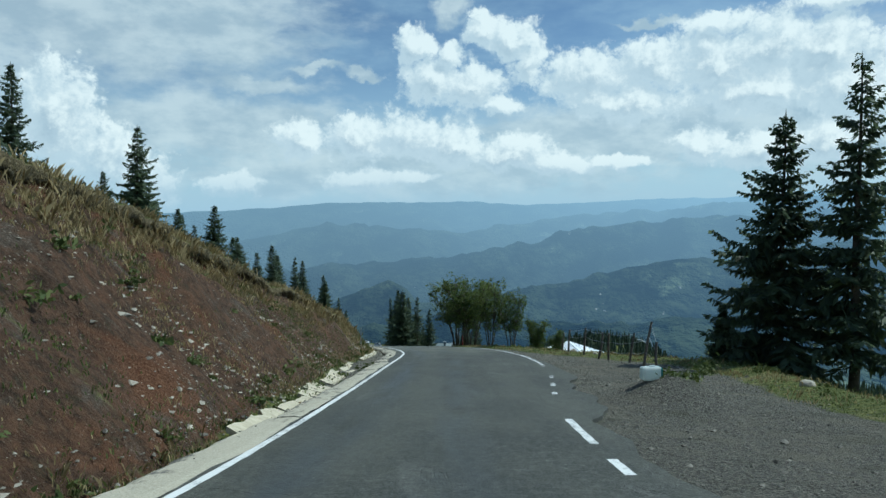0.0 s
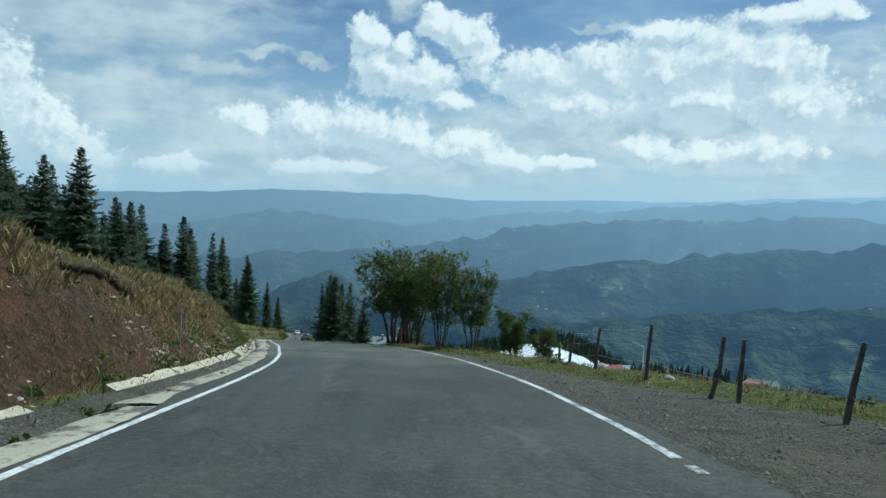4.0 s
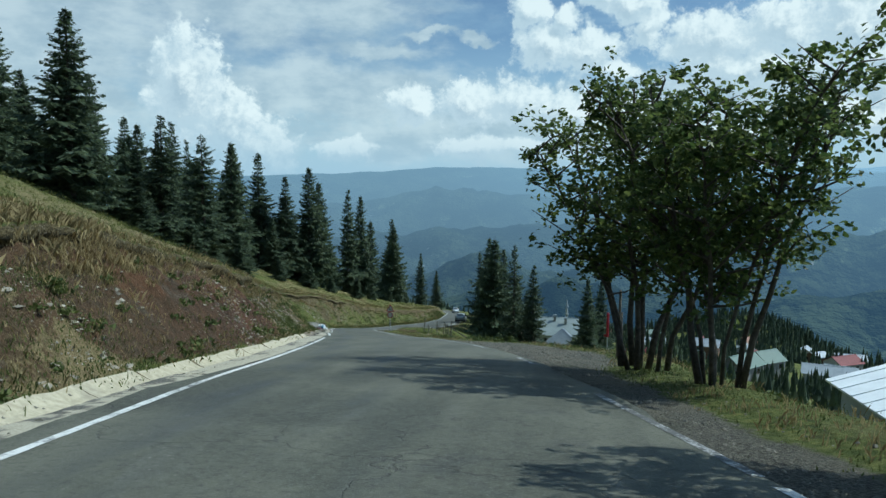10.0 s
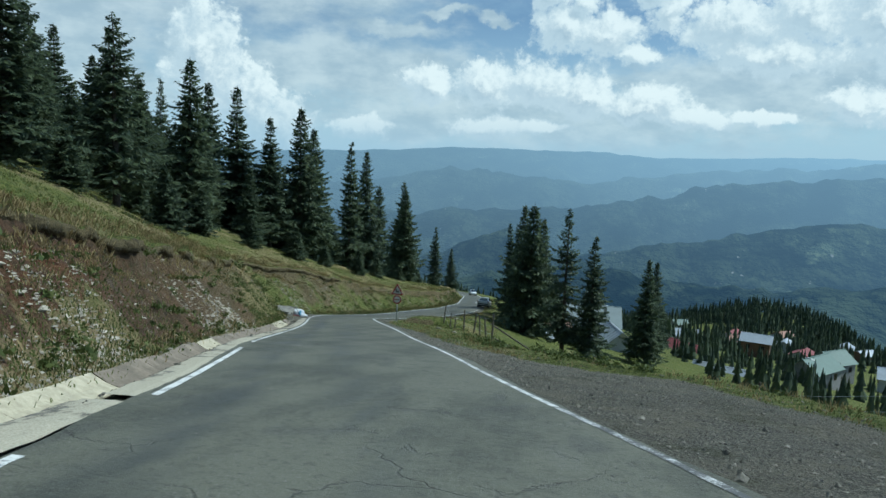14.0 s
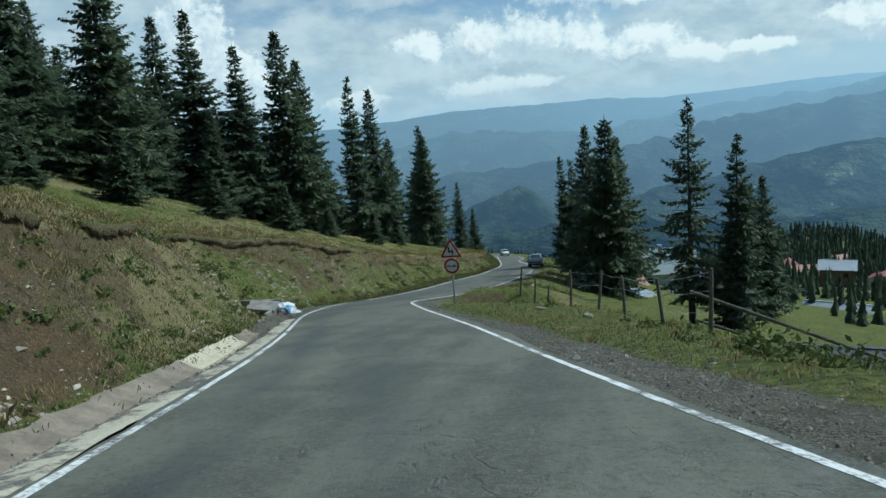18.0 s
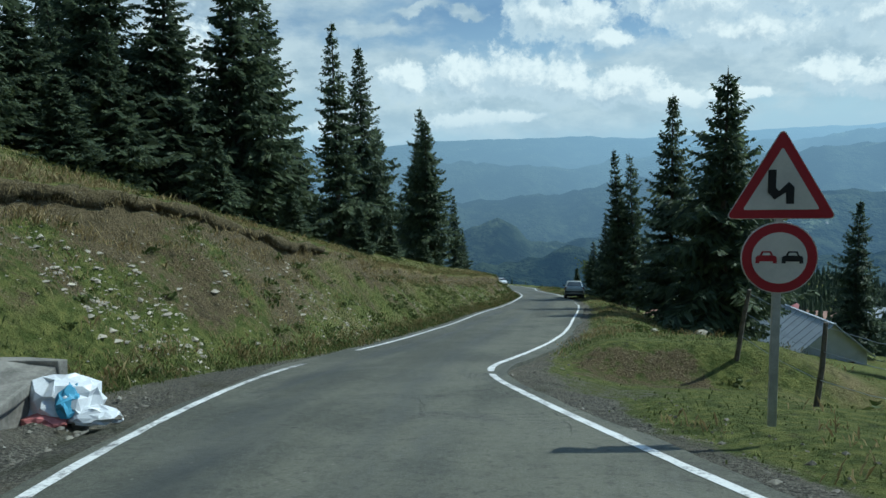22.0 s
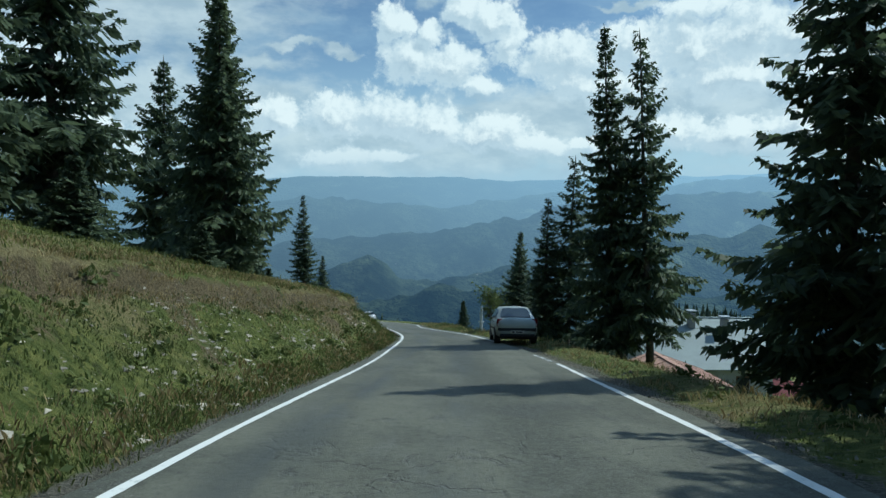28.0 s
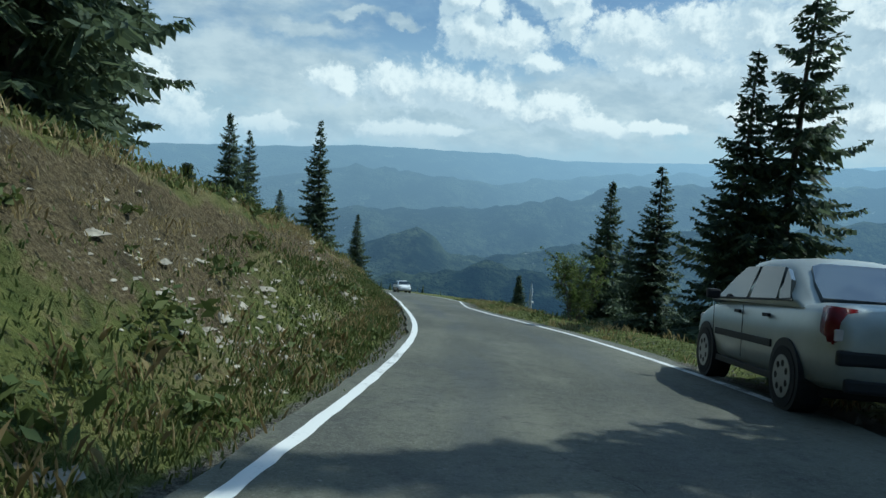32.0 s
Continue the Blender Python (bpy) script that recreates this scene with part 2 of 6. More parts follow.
def ground_material():
    m, n, b = material("ground", 0.95, 0, 0.15)
    p = place(n)
    big, mid, small, tiny = n.noise(p, 0.16, 4), n.noise(p, 0.9, 5, 0.6), n.noise(p, 5.0, 5, 0.65), n.noise(p, 26.0, 4, 0.7)
    green = n.mix(n.step(small, 0.35, 0.7), (0.070, 0.092, 0.022), (0.190, 0.195, 0.058))
    dry = n.mix(n.step(tiny, 0.3, 0.7), (0.17, 0.135, 0.065), (0.34, 0.27, 0.14))
    grass = n.mix(n.step(n.math("ADD", n.math("MULTIPLY", mid, 0.6), n.math("MULTIPLY", attribute(n, "dry"), 0.7)), 0.42, 0.75), green, dry)
    red = n.mix(n.step(small, 0.3, 0.72), (0.034, 0.019, 0.013), (0.135, 0.070, 0.042))
    red = n.mix(n.math("MULTIPLY", n.step(n.noise(p, 0.45, 5, 0.65, 0.6), 0.48, 0.64), 0.75), red, n.mix(n.step(tiny, 0.35, 0.65), (0.105, 0.040, 0.019), (0.20, 0.084, 0.041)))
    red = n.mix(n.math("MULTIPLY", n.step(n.noise(p, 0.8, 5, 0.7, 0.4), 0.55, 0.68), 0.7), red, n.mix(n.step(tiny, 0.35, 0.65), (0.05, 0.042, 0.034), (0.17, 0.145, 0.115)))
    brown = n.mix(n.step(tiny, 0.3, 0.7), (0.060, 0.047, 0.026), (0.205, 0.165, 0.086))
    soil = n.mix(attribute(n, "red"), brown, red)
    soil = n.mix(n.math("MULTIPLY", n.step(tiny, 0.58, 0.72), 0.55), soil, (0.30, 0.25, 0.20))
    s = n.step(n.math("ADD", n.math("ADD", attribute(n, "soil"), n.math("MULTIPLY", mid, 0.8)), n.math("MULTIPLY", small, 0.7)), 1.06, 1.24)
    col = n.mix(s, grass, soil)
    col = n.mix(n.math("MULTIPLY", n.step(n.noise(p, 2.6, 5, 0.7), 0.56, 0.66), 0.55), col, (0.040, 0.038, 0.020))
    col = n.mix(n.math("MULTIPLY", n.step(n.noise(p, 1.1, 6, 0.75, 0.8), 0.54, 0.66), n.math("MULTIPLY", s, 0.55)), col, (0.026, 0.020, 0.012))
    crumbs = n.add("ShaderNodeTexVoronoi", feature="F1")
    n.put(crumbs.inputs["Vector"], p)
    crumbs.inputs["Scale"].default_value = 14.0
    chip = n.math("MULTIPLY", n.step(crumbs.outputs["Distance"], 0.16, 0.26, 1.0, 0.0), n.step(n.noise(p, 0.7, 4, 0.6), 0.50, 0.62))
    col = n.mix(n.math("MULTIPLY", chip, n.math("MULTIPLY", s, 0.8)), col, (0.34, 0.30, 0.235))
    stone = n.mix(n.step(tiny, 0.35, 0.7), (0.050, 0.048, 0.039), (0.235, 0.218, 0.175))
    stone = n.mix(n.math("MULTIPLY", n.step(n.noise(p, 0.55, 5, 0.65, 0.5), 0.46, 0.66), 0.7), stone, (0.165, 0.148, 0.110))
    stone = n.mix(n.math("MULTIPLY", n.step(mid, 0.52, 0.68), 0.5), stone, (0.060, 0.066, 0.036))
    gv = n.step(n.math("ADD", attribute(n, "gravel"), n.math("MULTIPLY", n.math("SUBTRACT", small, 0.5), 0.9)), 0.35, 0.65)
    col = n.mix(gv, col, stone)
    n.put(b.inputs["Base Color"], col)
    bump(n, b, n.math("ADD", n.math("ADD", small, n.math("MULTIPLY", tiny, 0.6)), mid), 1.0, 0.14)
    return m


def asphalt_material():
    m, n, b = material("asphalt", 0.82, 0, 0.35)
    p = place(n)
    long = n.vec("MULTIPLY", p, (1.0, 0.16, 1.0))
    patch, streak, grit = n.noise(p, 0.35, 5, 0.65), n.noise(long, 1.1, 5, 0.65), n.noise(p, 46.0, 4, 0.75)
    track = n.noise(n.vec("MULTIPLY", p, (1.0, 0.02, 0.0)), 0.9, 3, 0.6)
    mottled = n.noise(p, 3.2, 5, 0.7)
    k = n.math("ADD", n.math("ADD", n.math("MULTIPLY", patch, 0.35), n.math("MULTIPLY", track, 0.25)), n.math("ADD", n.math("MULTIPLY", streak, 0.25), n.math("MULTIPLY", mottled, 0.15)))
    sep = n.add("ShaderNodeSeparateXYZ")
    n.put(sep.inputs[0], p)
    newer = n.step(n.math("ADD", sep.outputs[1], n.math("MULTIPLY", patch, 12.0)), 44, 56)
    col = n.mix(n.step(k, 0.42, 0.58), (0.028, 0.030, 0.023), (0.060, 0.061, 0.046))
    later = n.mix(n.step(k, 0.42, 0.58), (0.064, 0.066, 0.049), (0.132, 0.131, 0.097))
    col = n.mix(newer, col, later)
    # dusty wash, dark mends and thin cracks
    dust = n.math("MULTIPLY", n.step(n.noise(n.vec("MULTIPLY", p, (1.0, 0.3, 1.0)), 0.75, 6, 0.7, 0.8), 0.56, 0.74), 0.55)
    col = n.mix(dust, col, (0.165, 0.162, 0.143))
    mend = n.math("MULTIPLY", n.step(n.noise(n.vec("MULTIPLY", p, (1.0, 0.5, 1.0)), 0.55, 3, 0.5, 1.2), 0.62, 0.68), 0.35)
    col = n.mix(mend, col, (0.045, 0.047, 0.046))
    cell = n.add("ShaderNodeTexVoronoi", feature="DISTANCE_TO_EDGE")
    cell.inputs["Scale"].default_value = 0.55
    bent = n.add("ShaderNodeTexNoise")
    n.put(bent.inputs["Vector"], p)
    bent.inputs["Scale"].default_value, bent.inputs["Detail"].default_value = 1.7, 5.0
    n.put(cell.inputs["Vector"], n.vec("ADD", p, n.vec("SCALE", bent.outputs["Color"], 0.9)))
    crack = n.math("MULTIPLY", n.step(cell.outputs["Distance"], 0.002, 0.012, 1.0, 0.0), n.step(n.noise(p, 0.22, 3, 0.6), 0.47, 0.60))
    col = n.mix(n.math("MULTIPLY", crack, 0.5), col, (0.022, 0.022, 0.021))
    col = n.mix(n.math("MULTIPLY", n.step(grit, 0.50, 0.66), 0.5), col, (0.22, 0.22, 0.20))
    col = n.mix(n.math("MULTIPLY", n.step(n.noise(p, 34.0, 2, 0.6), 0.62, 0.72), 0.6), col, (0.030, 0.031, 0.030))
    # scabbed spots where the top coat has gone, tyre-polished lanes, pale chips
    scab = n.math("MULTIPLY", n.step(n.noise(n.vec("MULTIPLY", p, (1.0, 0.6, 1.0)), 1.9, 6, 0.72, 0.5), 0.57, 0.63), n.step(n.noise(p, 0.16, 3, 0.6), 0.46, 0.58))
    col = n.mix(n.math("MULTIPLY", scab, 0.75), col, n.mix(n.step(grit, 0.4, 0.6), (0.028, 0.029, 0.026), (0.15, 0.148, 0.128)))
    across = attribute(n, "across")

    def lane(at, wide):
        k = n.math("DIVIDE", n.math("SUBTRACT", across, at), wide)
        return n.math("EXPONENT", n.math("MULTIPLY", n.math("MULTIPLY", k, k), -1.0))

    rubbed = n.math("ADD", lane(0.85, 0.38), n.math("MULTIPLY", lane(2.45, 0.45), 0.7))
    slick = n.math("MULTIPLY", n.math("MULTIPLY", rubbed, n.step(n.noise(n.vec("MULTIPLY", p, (1.0, 0.14, 0.0)), 1.1, 5, 0.65, 0.4), 0.36, 0.62)), 0.62)
    speck = n.noise(p, 11.0, 4, 0.7)
    col = n.mix(n.math("MULTIPLY", n.step(speck, 0.50, 0.66), 0.36), col, (0.145, 0.143, 0.118))
    col = n.mix(n.math("MULTIPLY", n.step(speck, 0.34, 0.48, 1.0, 0.0), 0.40), col, (0.030, 0.031, 0.028))
    col = n.mix(slick, col, (0.042, 0.047, 0.048))
    flecks = n.add("ShaderNodeTexVoronoi", feature="F1")
    n.put(flecks.inputs["Vector"], p)
    flecks.inputs["Scale"].default_value = 7.0
    chip = n.math("MULTIPLY", n.step(flecks.outputs["Distance"], 0.07, 0.12, 1.0, 0.0), n.step(n.noise(p, 0.9, 3, 0.6), 0.50, 0.64))
    col = n.mix(n.math("MULTIPLY", chip, 0.7), col, (0.27, 0.26, 0.225))
    n.put(b.inputs["Base Color"], col)
    n.put(b.inputs["Roughness"], n.math("SUBTRACT", n.math("ADD", 0.70, n.math("MULTIPLY", mottled, 0.25)), n.math("MULTIPLY", slick, 0.35)))
    bump(n, b, n.math("SUBTRACT", n.math("SUBTRACT", n.math("ADD", grit, mottled), crack), n.math("MULTIPLY", scab, 1.2)), 0.6, 0.016)
    return m


def line_material():
    m, n, b = material("road_paint", 0.75, 0, 0.3)
    p = place(n)
    wear = n.math("ADD", n.math("MULTIPLY", n.noise(p, 22, 4, 0.7), 0.6), n.math("MULTIPLY", n.noise(p, 2.0, 3, 0.6), 0.5))
    n.put(b.inputs["Base Color"], n.mix(n.step(n.math("ADD", wear, attribute(n, "wear")), 0.55, 0.76), (0.70, 0.70, 0.67), (0.10, 0.10, 0.098)))
    bump(n, b, wear, 0.2, 0.004)
    return m


def concrete_material():
    m, n, b = material("concrete", 0.9, 0, 0.25)
    p = spot(n)
    a, c, d = n.noise(p, 0.9, 5, 0.65), n.noise(p, 7.0, 5, 0.7), n.noise(p, 60, 3, 0.6)
    col = n.mix(n.step(c, 0.3, 0.7), (0.37, 0.325, 0.23), (0.54, 0.485, 0.35))
    col = n.mix(n.math("MULTIPLY", n.step(a, 0.55, 0.75), 0.6), col, (0.24, 0.215, 0.17))
    col = n.mix(n.math("MULTIPLY", n.step(d, 0.55, 0.75), 0.35), col, (0.22, 0.21, 0.19))
    n.put(b.inputs["Base Color"], col)
    bump(n, b, n.math("ADD", c, n.math("MULTIPLY", d, 0.4)), 0.5, 0.015)
    return m


def leaf_material(name, dark, light, rough=0.6, through=0.25):
    m, n, b = material(name, rough, 0, 0.3)
    r = n.add("ShaderNodeNewGeometry").outputs["Random Per Island"]
    o = n.add("ShaderNodeObjectInfo").outputs["Random"]
    g = n.noise(spot(n), 0.9, 3, 0.6)
    k = n.math("ADD", n.math("MULTIPLY", r, 0.6), n.math("ADD", n.math("MULTIPLY", o, 0.2), n.math("MULTIPLY", g, 0.3)))
    col = n.mix(n.step(k, 0.2, 0.95), dark, light)
    n.put(b.inputs["Base Color"], col)
    if through:
        tr = n.add("ShaderNodeBsdfTranslucent")
        n.put(tr.inputs[0], col)
        mx = n.add("ShaderNodeMixShader")
        mx.inputs[0].default_value = through
        n.put(mx.inputs[1], b.outputs[0])
        n.put(mx.inputs[2], tr.outputs[0])
        out = [q for q in n.t.nodes if q.type == "OUTPUT_MATERIAL"][0]
        n.put(out.inputs[0], mx.outputs[0])
    return m


def distance_material():
    """Far wooded ridges, with the blue haze of distance painted on as a glow."""
    m, n, b = material("far_hills", 1.0, 0, 0.0)
    p = place(n)
    far = n.vec("LENGTH", p)
    woods = n.noise(p, 0.006, 6, 0.65)
    fields = n.math("MULTIPLY", n.step(n.noise(p, 0.0075, 5, 0.6, 0.6), 0.56, 0.68), n.step(n.noise(p, 0.0016, 2, 0.5), 0.42, 0.6))
    col = n.mix(n.step(woods, 0.38, 0.62), (0.008, 0.018, 0.014), (0.105, 0.135, 0.075))
    bump(n, b, n.math("ADD", n.noise(p, 0.004, 6, 0.6), n.math("MULTIPLY", n.noise(p, 0.02, 4, 0.6), 0.3)), 1.0, 120.0)
    col = n.mix(n.math("MULTIPLY", fields, 0.9), col, (0.30, 0.36, 0.20))
    bits = n.math("MULTIPLY", n.step(n.noise(p, 0.05, 2, 0.5), 0.70, 0.76), n.step(n.noise(p, 0.003, 2, 0.5), 0.48, 0.6))
    col = n.mix(bits, col, (0.62, 0.60, 0.55))
    n.put(b.inputs["Base Color"], col)
    # painted haze: blue emission, paler far off, brighter sunward, mixed in by distance
    haze_glow = n.add("ShaderNodeEmission")
    n.put(haze_glow.inputs[0], n.mix(n.step(far, 1100, 4600), (0.030, 0.064, 0.116), (0.27, 0.415, 0.555)))
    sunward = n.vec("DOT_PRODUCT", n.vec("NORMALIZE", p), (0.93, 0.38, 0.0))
    n.put(haze_glow.inputs[1], n.step(sunward, 0.10, 0.90, 0.80, 1.35))
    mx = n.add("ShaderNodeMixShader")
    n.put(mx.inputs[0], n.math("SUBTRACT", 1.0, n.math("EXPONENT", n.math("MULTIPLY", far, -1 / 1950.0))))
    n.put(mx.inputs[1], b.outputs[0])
    n.put(mx.inputs[2], haze_glow.outputs[0])
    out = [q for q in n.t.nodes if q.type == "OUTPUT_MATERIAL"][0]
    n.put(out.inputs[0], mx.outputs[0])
    return m


M_GROUND, M_ASPHALT, M_PAINT, M_CONCRETE, M_FAR = ground_material(), asphalt_material(), line_material(), concrete_material(), distance_material()
M_NEEDLE = leaf_material("spruce_needles", (0.058, 0.082, 0.054), (0.135, 0.172, 0.092), 0.6, 0.45)
M_LEAF = leaf_material("leaves", (0.055, 0.088, 0.026), (0.185, 0.220, 0.066), 0.4, 0.58)
M_GREEN = leaf_material("green_grass", (0.055, 0.080, 0.020), (0.16, 0.18, 0.055), 0.7, 0.3)
M_MEADOW = leaf_material("meadow_grass", (0.085, 0.110, 0.026), (0.27, 0.27, 0.085), 0.7, 0.35)
M_DRY = leaf_material("dry_grass", (0.22, 0.165, 0.075), (0.52, 0.42, 0.22), 0.8, 0.4)
def apron_material():
    """Thin cream concrete, cracked and worn through to dark gravel."""
    m, n, b = material("worn_apron", 0.92, 0, 0.2)
    p = place(n)
    a, c, d = n.noise(p, 0.8, 4, 0.6), n.noise(n.vec("MULTIPLY", p, (1.0, 0.55, 1.0)), 5.0, 6, 0.72), n.noise(p, 45, 3, 0.65)
    col = n.mix(n.step(d, 0.3, 0.7), (0.34, 0.31, 0.235), (0.51, 0.465, 0.36))
    bare = n.math("ADD", n.math("ADD", n.math("MULTIPLY", a, 0.55), n.math("MULTIPLY", c, 0.75)), attribute(n, "wear"))
    worn = n.step(n.math("ADD", bare, n.math("MULTIPLY", d, 0.18)), 0.74, 0.84)
    dirt = n.mix(n.step(d, 0.35, 0.65), (0.060, 0.058, 0.052), (0.185, 0.175, 0.15))
    n.put(b.inputs["Base Color"], n.mix(worn, col, dirt))
    bump(n, b, n.math("SUBTRACT", n.math("MULTIPLY", d, 0.5), worn), 0.5, 0.018)
    return m


M_APRON = apron_material()
M_DIRTY = plain("dirty_concrete", (0.20, 0.165, 0.125), 0.92, 0, 0.4, 2.0, 0.02)
M_OLD_CONCRETE = plain("dark_concrete", (0.20, 0.19, 0.165), 0.92, 0, 0.45, 2.5, 0.02)
M_BARK = plain("bark", (0.095, 0.080, 0.066), 0.9, 0, 0.5, 8.0, 0.03)
M_STONE = plain("pale_stone", (0.34, 0.305, 0.24), 0.9, 0, 0.5, 2.0, 0.02)
M_GRIT = plain("grey_gravel", (0.19, 0.176, 0.142), 0.9, 0, 0.6, 5.0, 0.0)
M_WOOD = plain("weathered_wood", (0.13, 0.11, 0.09), 0.85, 0, 0.4, 9.0, 0.01)
M_STEEL = plain("galvanised_steel", (0.42, 0.44, 0.45), 0.5, 0.8, 0.2, 9.0)
M_DARK = plain("black_rubber", (0.018, 0.018, 0.019), 0.8, 0, 0.3, 9.0)


# ---- mesh helpers ----
def mesh_of(name, verts, faces, mat, smooth=False):
    me = bpy.data.meshes.new(name)
    me.from_pydata(np.asarray(verts, float).tolist() if not isinstance(verts, list) else verts, [], faces if isinstance(faces, list) else np.asarray(faces).tolist())
    me.materials.append(mat)
    if smooth:
        me.polygons.foreach_set("use_smooth", np.ones(len(me.polygons), bool))
    me.update()
    return me


def thing(name, label, category, at=(0, 0, 0), turn=0.0, group="", kind=""):
    e = new(name)
    e.matrix_basis = pose(*at, 0, 0, turn)
    return tagged(e, label, category, group, kind)


def child(name, me, parent, label="", m=None):
    ob = new(name, me)
    ob.parent = parent
    if m is not None:
        ob.matrix_basis = m
    return tagged(ob, label) if label else ob


def part(name, bm, mat, parent, label="", m=None, smooth=False):
    me = bpy.data.meshes.new(name)
    bm.to_mesh(me)
    bm.free()
    me.materials.append(mat)
    if smooth:
        me.polygons.foreach_set("use_smooth", np.ones(len(me.polygons), bool))
    return child(name, me, parent, label, m)


def box(sx, sy, sz, at=(0, 0, 0), bevel=0.0, m=None):
    bm = bmesh.new()
    bmesh.ops.create_cube(bm, size=1, matrix=Matrix.Translation(at) @ Matrix.Diagonal((sx, sy, sz, 1)))
    if bevel:
        bmesh.ops.bevel(bm, geom=bm.edges[:], offset=bevel, segments=2, affect="EDGES", profile=0.6)
    if m is not None:
        bmesh.ops.transform(bm, matrix=m, verts=bm.verts)
    return bm


def rod(a, b, r0, r1=None, sides=8):
    """A tapered rod from a to b."""
    a, b = Vector(a), Vector(b)
    bm = bmesh.new()
    turn = (b - a).to_track_quat("Z", "Y").to_matrix().to_4x4()
    bmesh.ops.create_cone(bm, cap_ends=True, segments=sides, radius1=r0, radius2=r0 if r1 is None else r1, depth=(b - a).length,
                          matrix=Matrix.Translation((a + b) / 2) @ turn)
    return bm


def tube(points, radii, sides=7):
    """Verts and faces of a bent tapered tube."""
    pts = np.asarray(points, float)
    v, f = [], []
    for i, p in enumerate(pts):
        d = pts[min(i + 1, len(pts) - 1)] - pts[max(i - 1, 0)]
        d = d / (np.linalg.norm(d) + 1e-9)
        a = np.cross(d, (0.0, 1.0, 0.1) if abs(d[1]) < 0.9 else (1.0, 0.0, 0.0))
        a /= np.linalg.norm(a)
        c = np.cross(d, a)
        for k in range(sides):
            w = 2 * math.pi * k / sides
            v.append((p + radii[i] * (math.cos(w) * a + math.sin(w) * c)).tolist())
    for i in range(len(pts) - 1):
        for k in range(sides):
            a, b = i * sides + k, i * sides + (k + 1) % sides
            f.append((a, b, b + sides, a + sides))
    f.append(tuple(range(len(v) - sides, len(v))))
    f.append(tuple(range(sides - 1, -1, -1)))
    return v, f


def lattice(rng, size):
    return rng.random((size, size))


_R = np.random.default_rng(11)
_T = [lattice(_R, 128) for _ in range(4)]


def wave(x, y, scale, octaves=3, k=0):
    """Smooth value noise, -1 to 1."""
    x, y = np.asarray(x, float), np.asarray(y, float)
    total, amp, norm = np.zeros(np.broadcast(x, y).shape), 1.0, 0.0
    for o in range(octaves):
        g = _T[(k + o) % 4]
        u, v = x / scale * 2**o + 17.3 * o, y / scale * 2**o + 5.1 * o
        i, j = np.floor(u).astype(int), np.floor(v).astype(int)
        a, b = u - i, v - j
        a, b = a * a * (3 - 2 * a), b * b * (3 - 2 * b)
        i0, i1, j0, j1 = i % 128, (i + 1) % 128, j % 128, (j + 1) % 128
        total = total + amp * ((g[i0, j0] * (1 - a) + g[i1, j0] * a) * (1 - b) + (g[i0, j1] * (1 - a) + g[i1, j1] * a) * b)
        norm += amp
        amp *= 0.5
    return total / norm * 2 - 1


def ramp(v, lo, hi):
    t = np.clip((np.asarray(v, float) - lo) / (hi - lo), 0, 1)
    return t * t * (3 - 2 * t)


# ---- the lie of the land ----
def softened(ys, xs, sigma):
    t = np.arange(-210.0, 900.0, 0.5)
    x = np.interp(t, ys, xs)
    k = np.exp(-0.5 * (np.arange(-20, 21) * 0.5 / sigma) ** 2)
    return t, np.convolve(np.pad(x, 20, mode="edge"), k / k.sum(), mode="valid")


LEFT = softened(
    [-200, -30, 5, 10, 20, 30, 35, 40, 45, 50, 55, 60, 65, 70, 75, 80, 85, 90, 95, 100, 105, 110, 115, 119, 123, 127, 130, 134, 145, 152, 160, 166, 170, 174, 178, 182, 186, 189, 193.5, 200, 207, 211, 225, 245, 280, 330, 900],
    [-6, -3.0, -2.72, -2.61, -2.50, -2.41, -2.34, -2.46, -2.96, -3.72, -4.43, -5.38, -6.38, -7.16, -8.15, -9.32, -10.6, -12.22, -14.0, -15.43, -16.85, -18.26, -19.75, -21.08, -22.4, -23.21, -23.57, -23.62, -23.53, -23.3, -23.07, -22.74, -22.45, -22.15, -21.92, -21.7, -21.7, -21.86, -22.3, -23.1, -23.85, -24.4, -26.0, -28.4, -34.6, -46, -250], 1.3)
RIGHT = softened(
    [-200, -30, 0, 10, 15, 25, 30, 35, 38, 42, 46, 50, 55, 60, 65, 70, 75, 80, 84, 88, 92, 96, 100, 104, 108, 112, 116, 120, 124, 127, 130.2, 131.8, 134, 136, 140, 145, 150, 155, 160, 167, 172, 175, 178, 181, 184, 187, 190, 192, 195, 198, 200, 204, 212, 221, 234, 245, 280, 330, 900],
    [-1.6, 1.2, 1.3, 1.49, 1.66, 2.95, 3.26, 3.32, 3.22, 3.0, 2.73, 2.29, 1.65, 0.72, -0.2, -1.1, -2.2, -3.6, -4.87, -6.3, -7.55, -8.62, -9.75, -11.03, -12.28, -13.56, -14.87, -16.35, -17.88, -18.95, -19.95, -20.12, -19.78, -19.5, -19.03, -18.55, -18.22, -17.95, -17.62, -17.25, -17.08, -17.2, -17.5, -17.75, -17.98, -18.25, -18.6, -18.95, -19.5, -20.1, -20.35, -20.85, -21.1, -21.3, -22.75, -24.2, -30.0, -41, -245], 0.7)
GRADE = softened(
    [-200, 0, 10, 20, 30, 40, 50, 60, 70, 80, 90, 100, 110, 120, 130, 140, 150, 160, 170, 175, 181, 190, 200, 265, 900],
    [41.0, 3.62, 1.86, 0.29, -1.21, -2.76, -4.42, -6.17, -7.92, -9.78, -11.81, -14.05, -16.25, -18.24, -20.19, -22.26, -24.14, -25.81, -27.56, -28.32, -29.12, -30.55, -32.15, -43.3, -153.0], 3.0)


def left_x(y):
    return np.interp(y, *LEFT)


def right_x(y):
    return np.interp(y, *RIGHT)


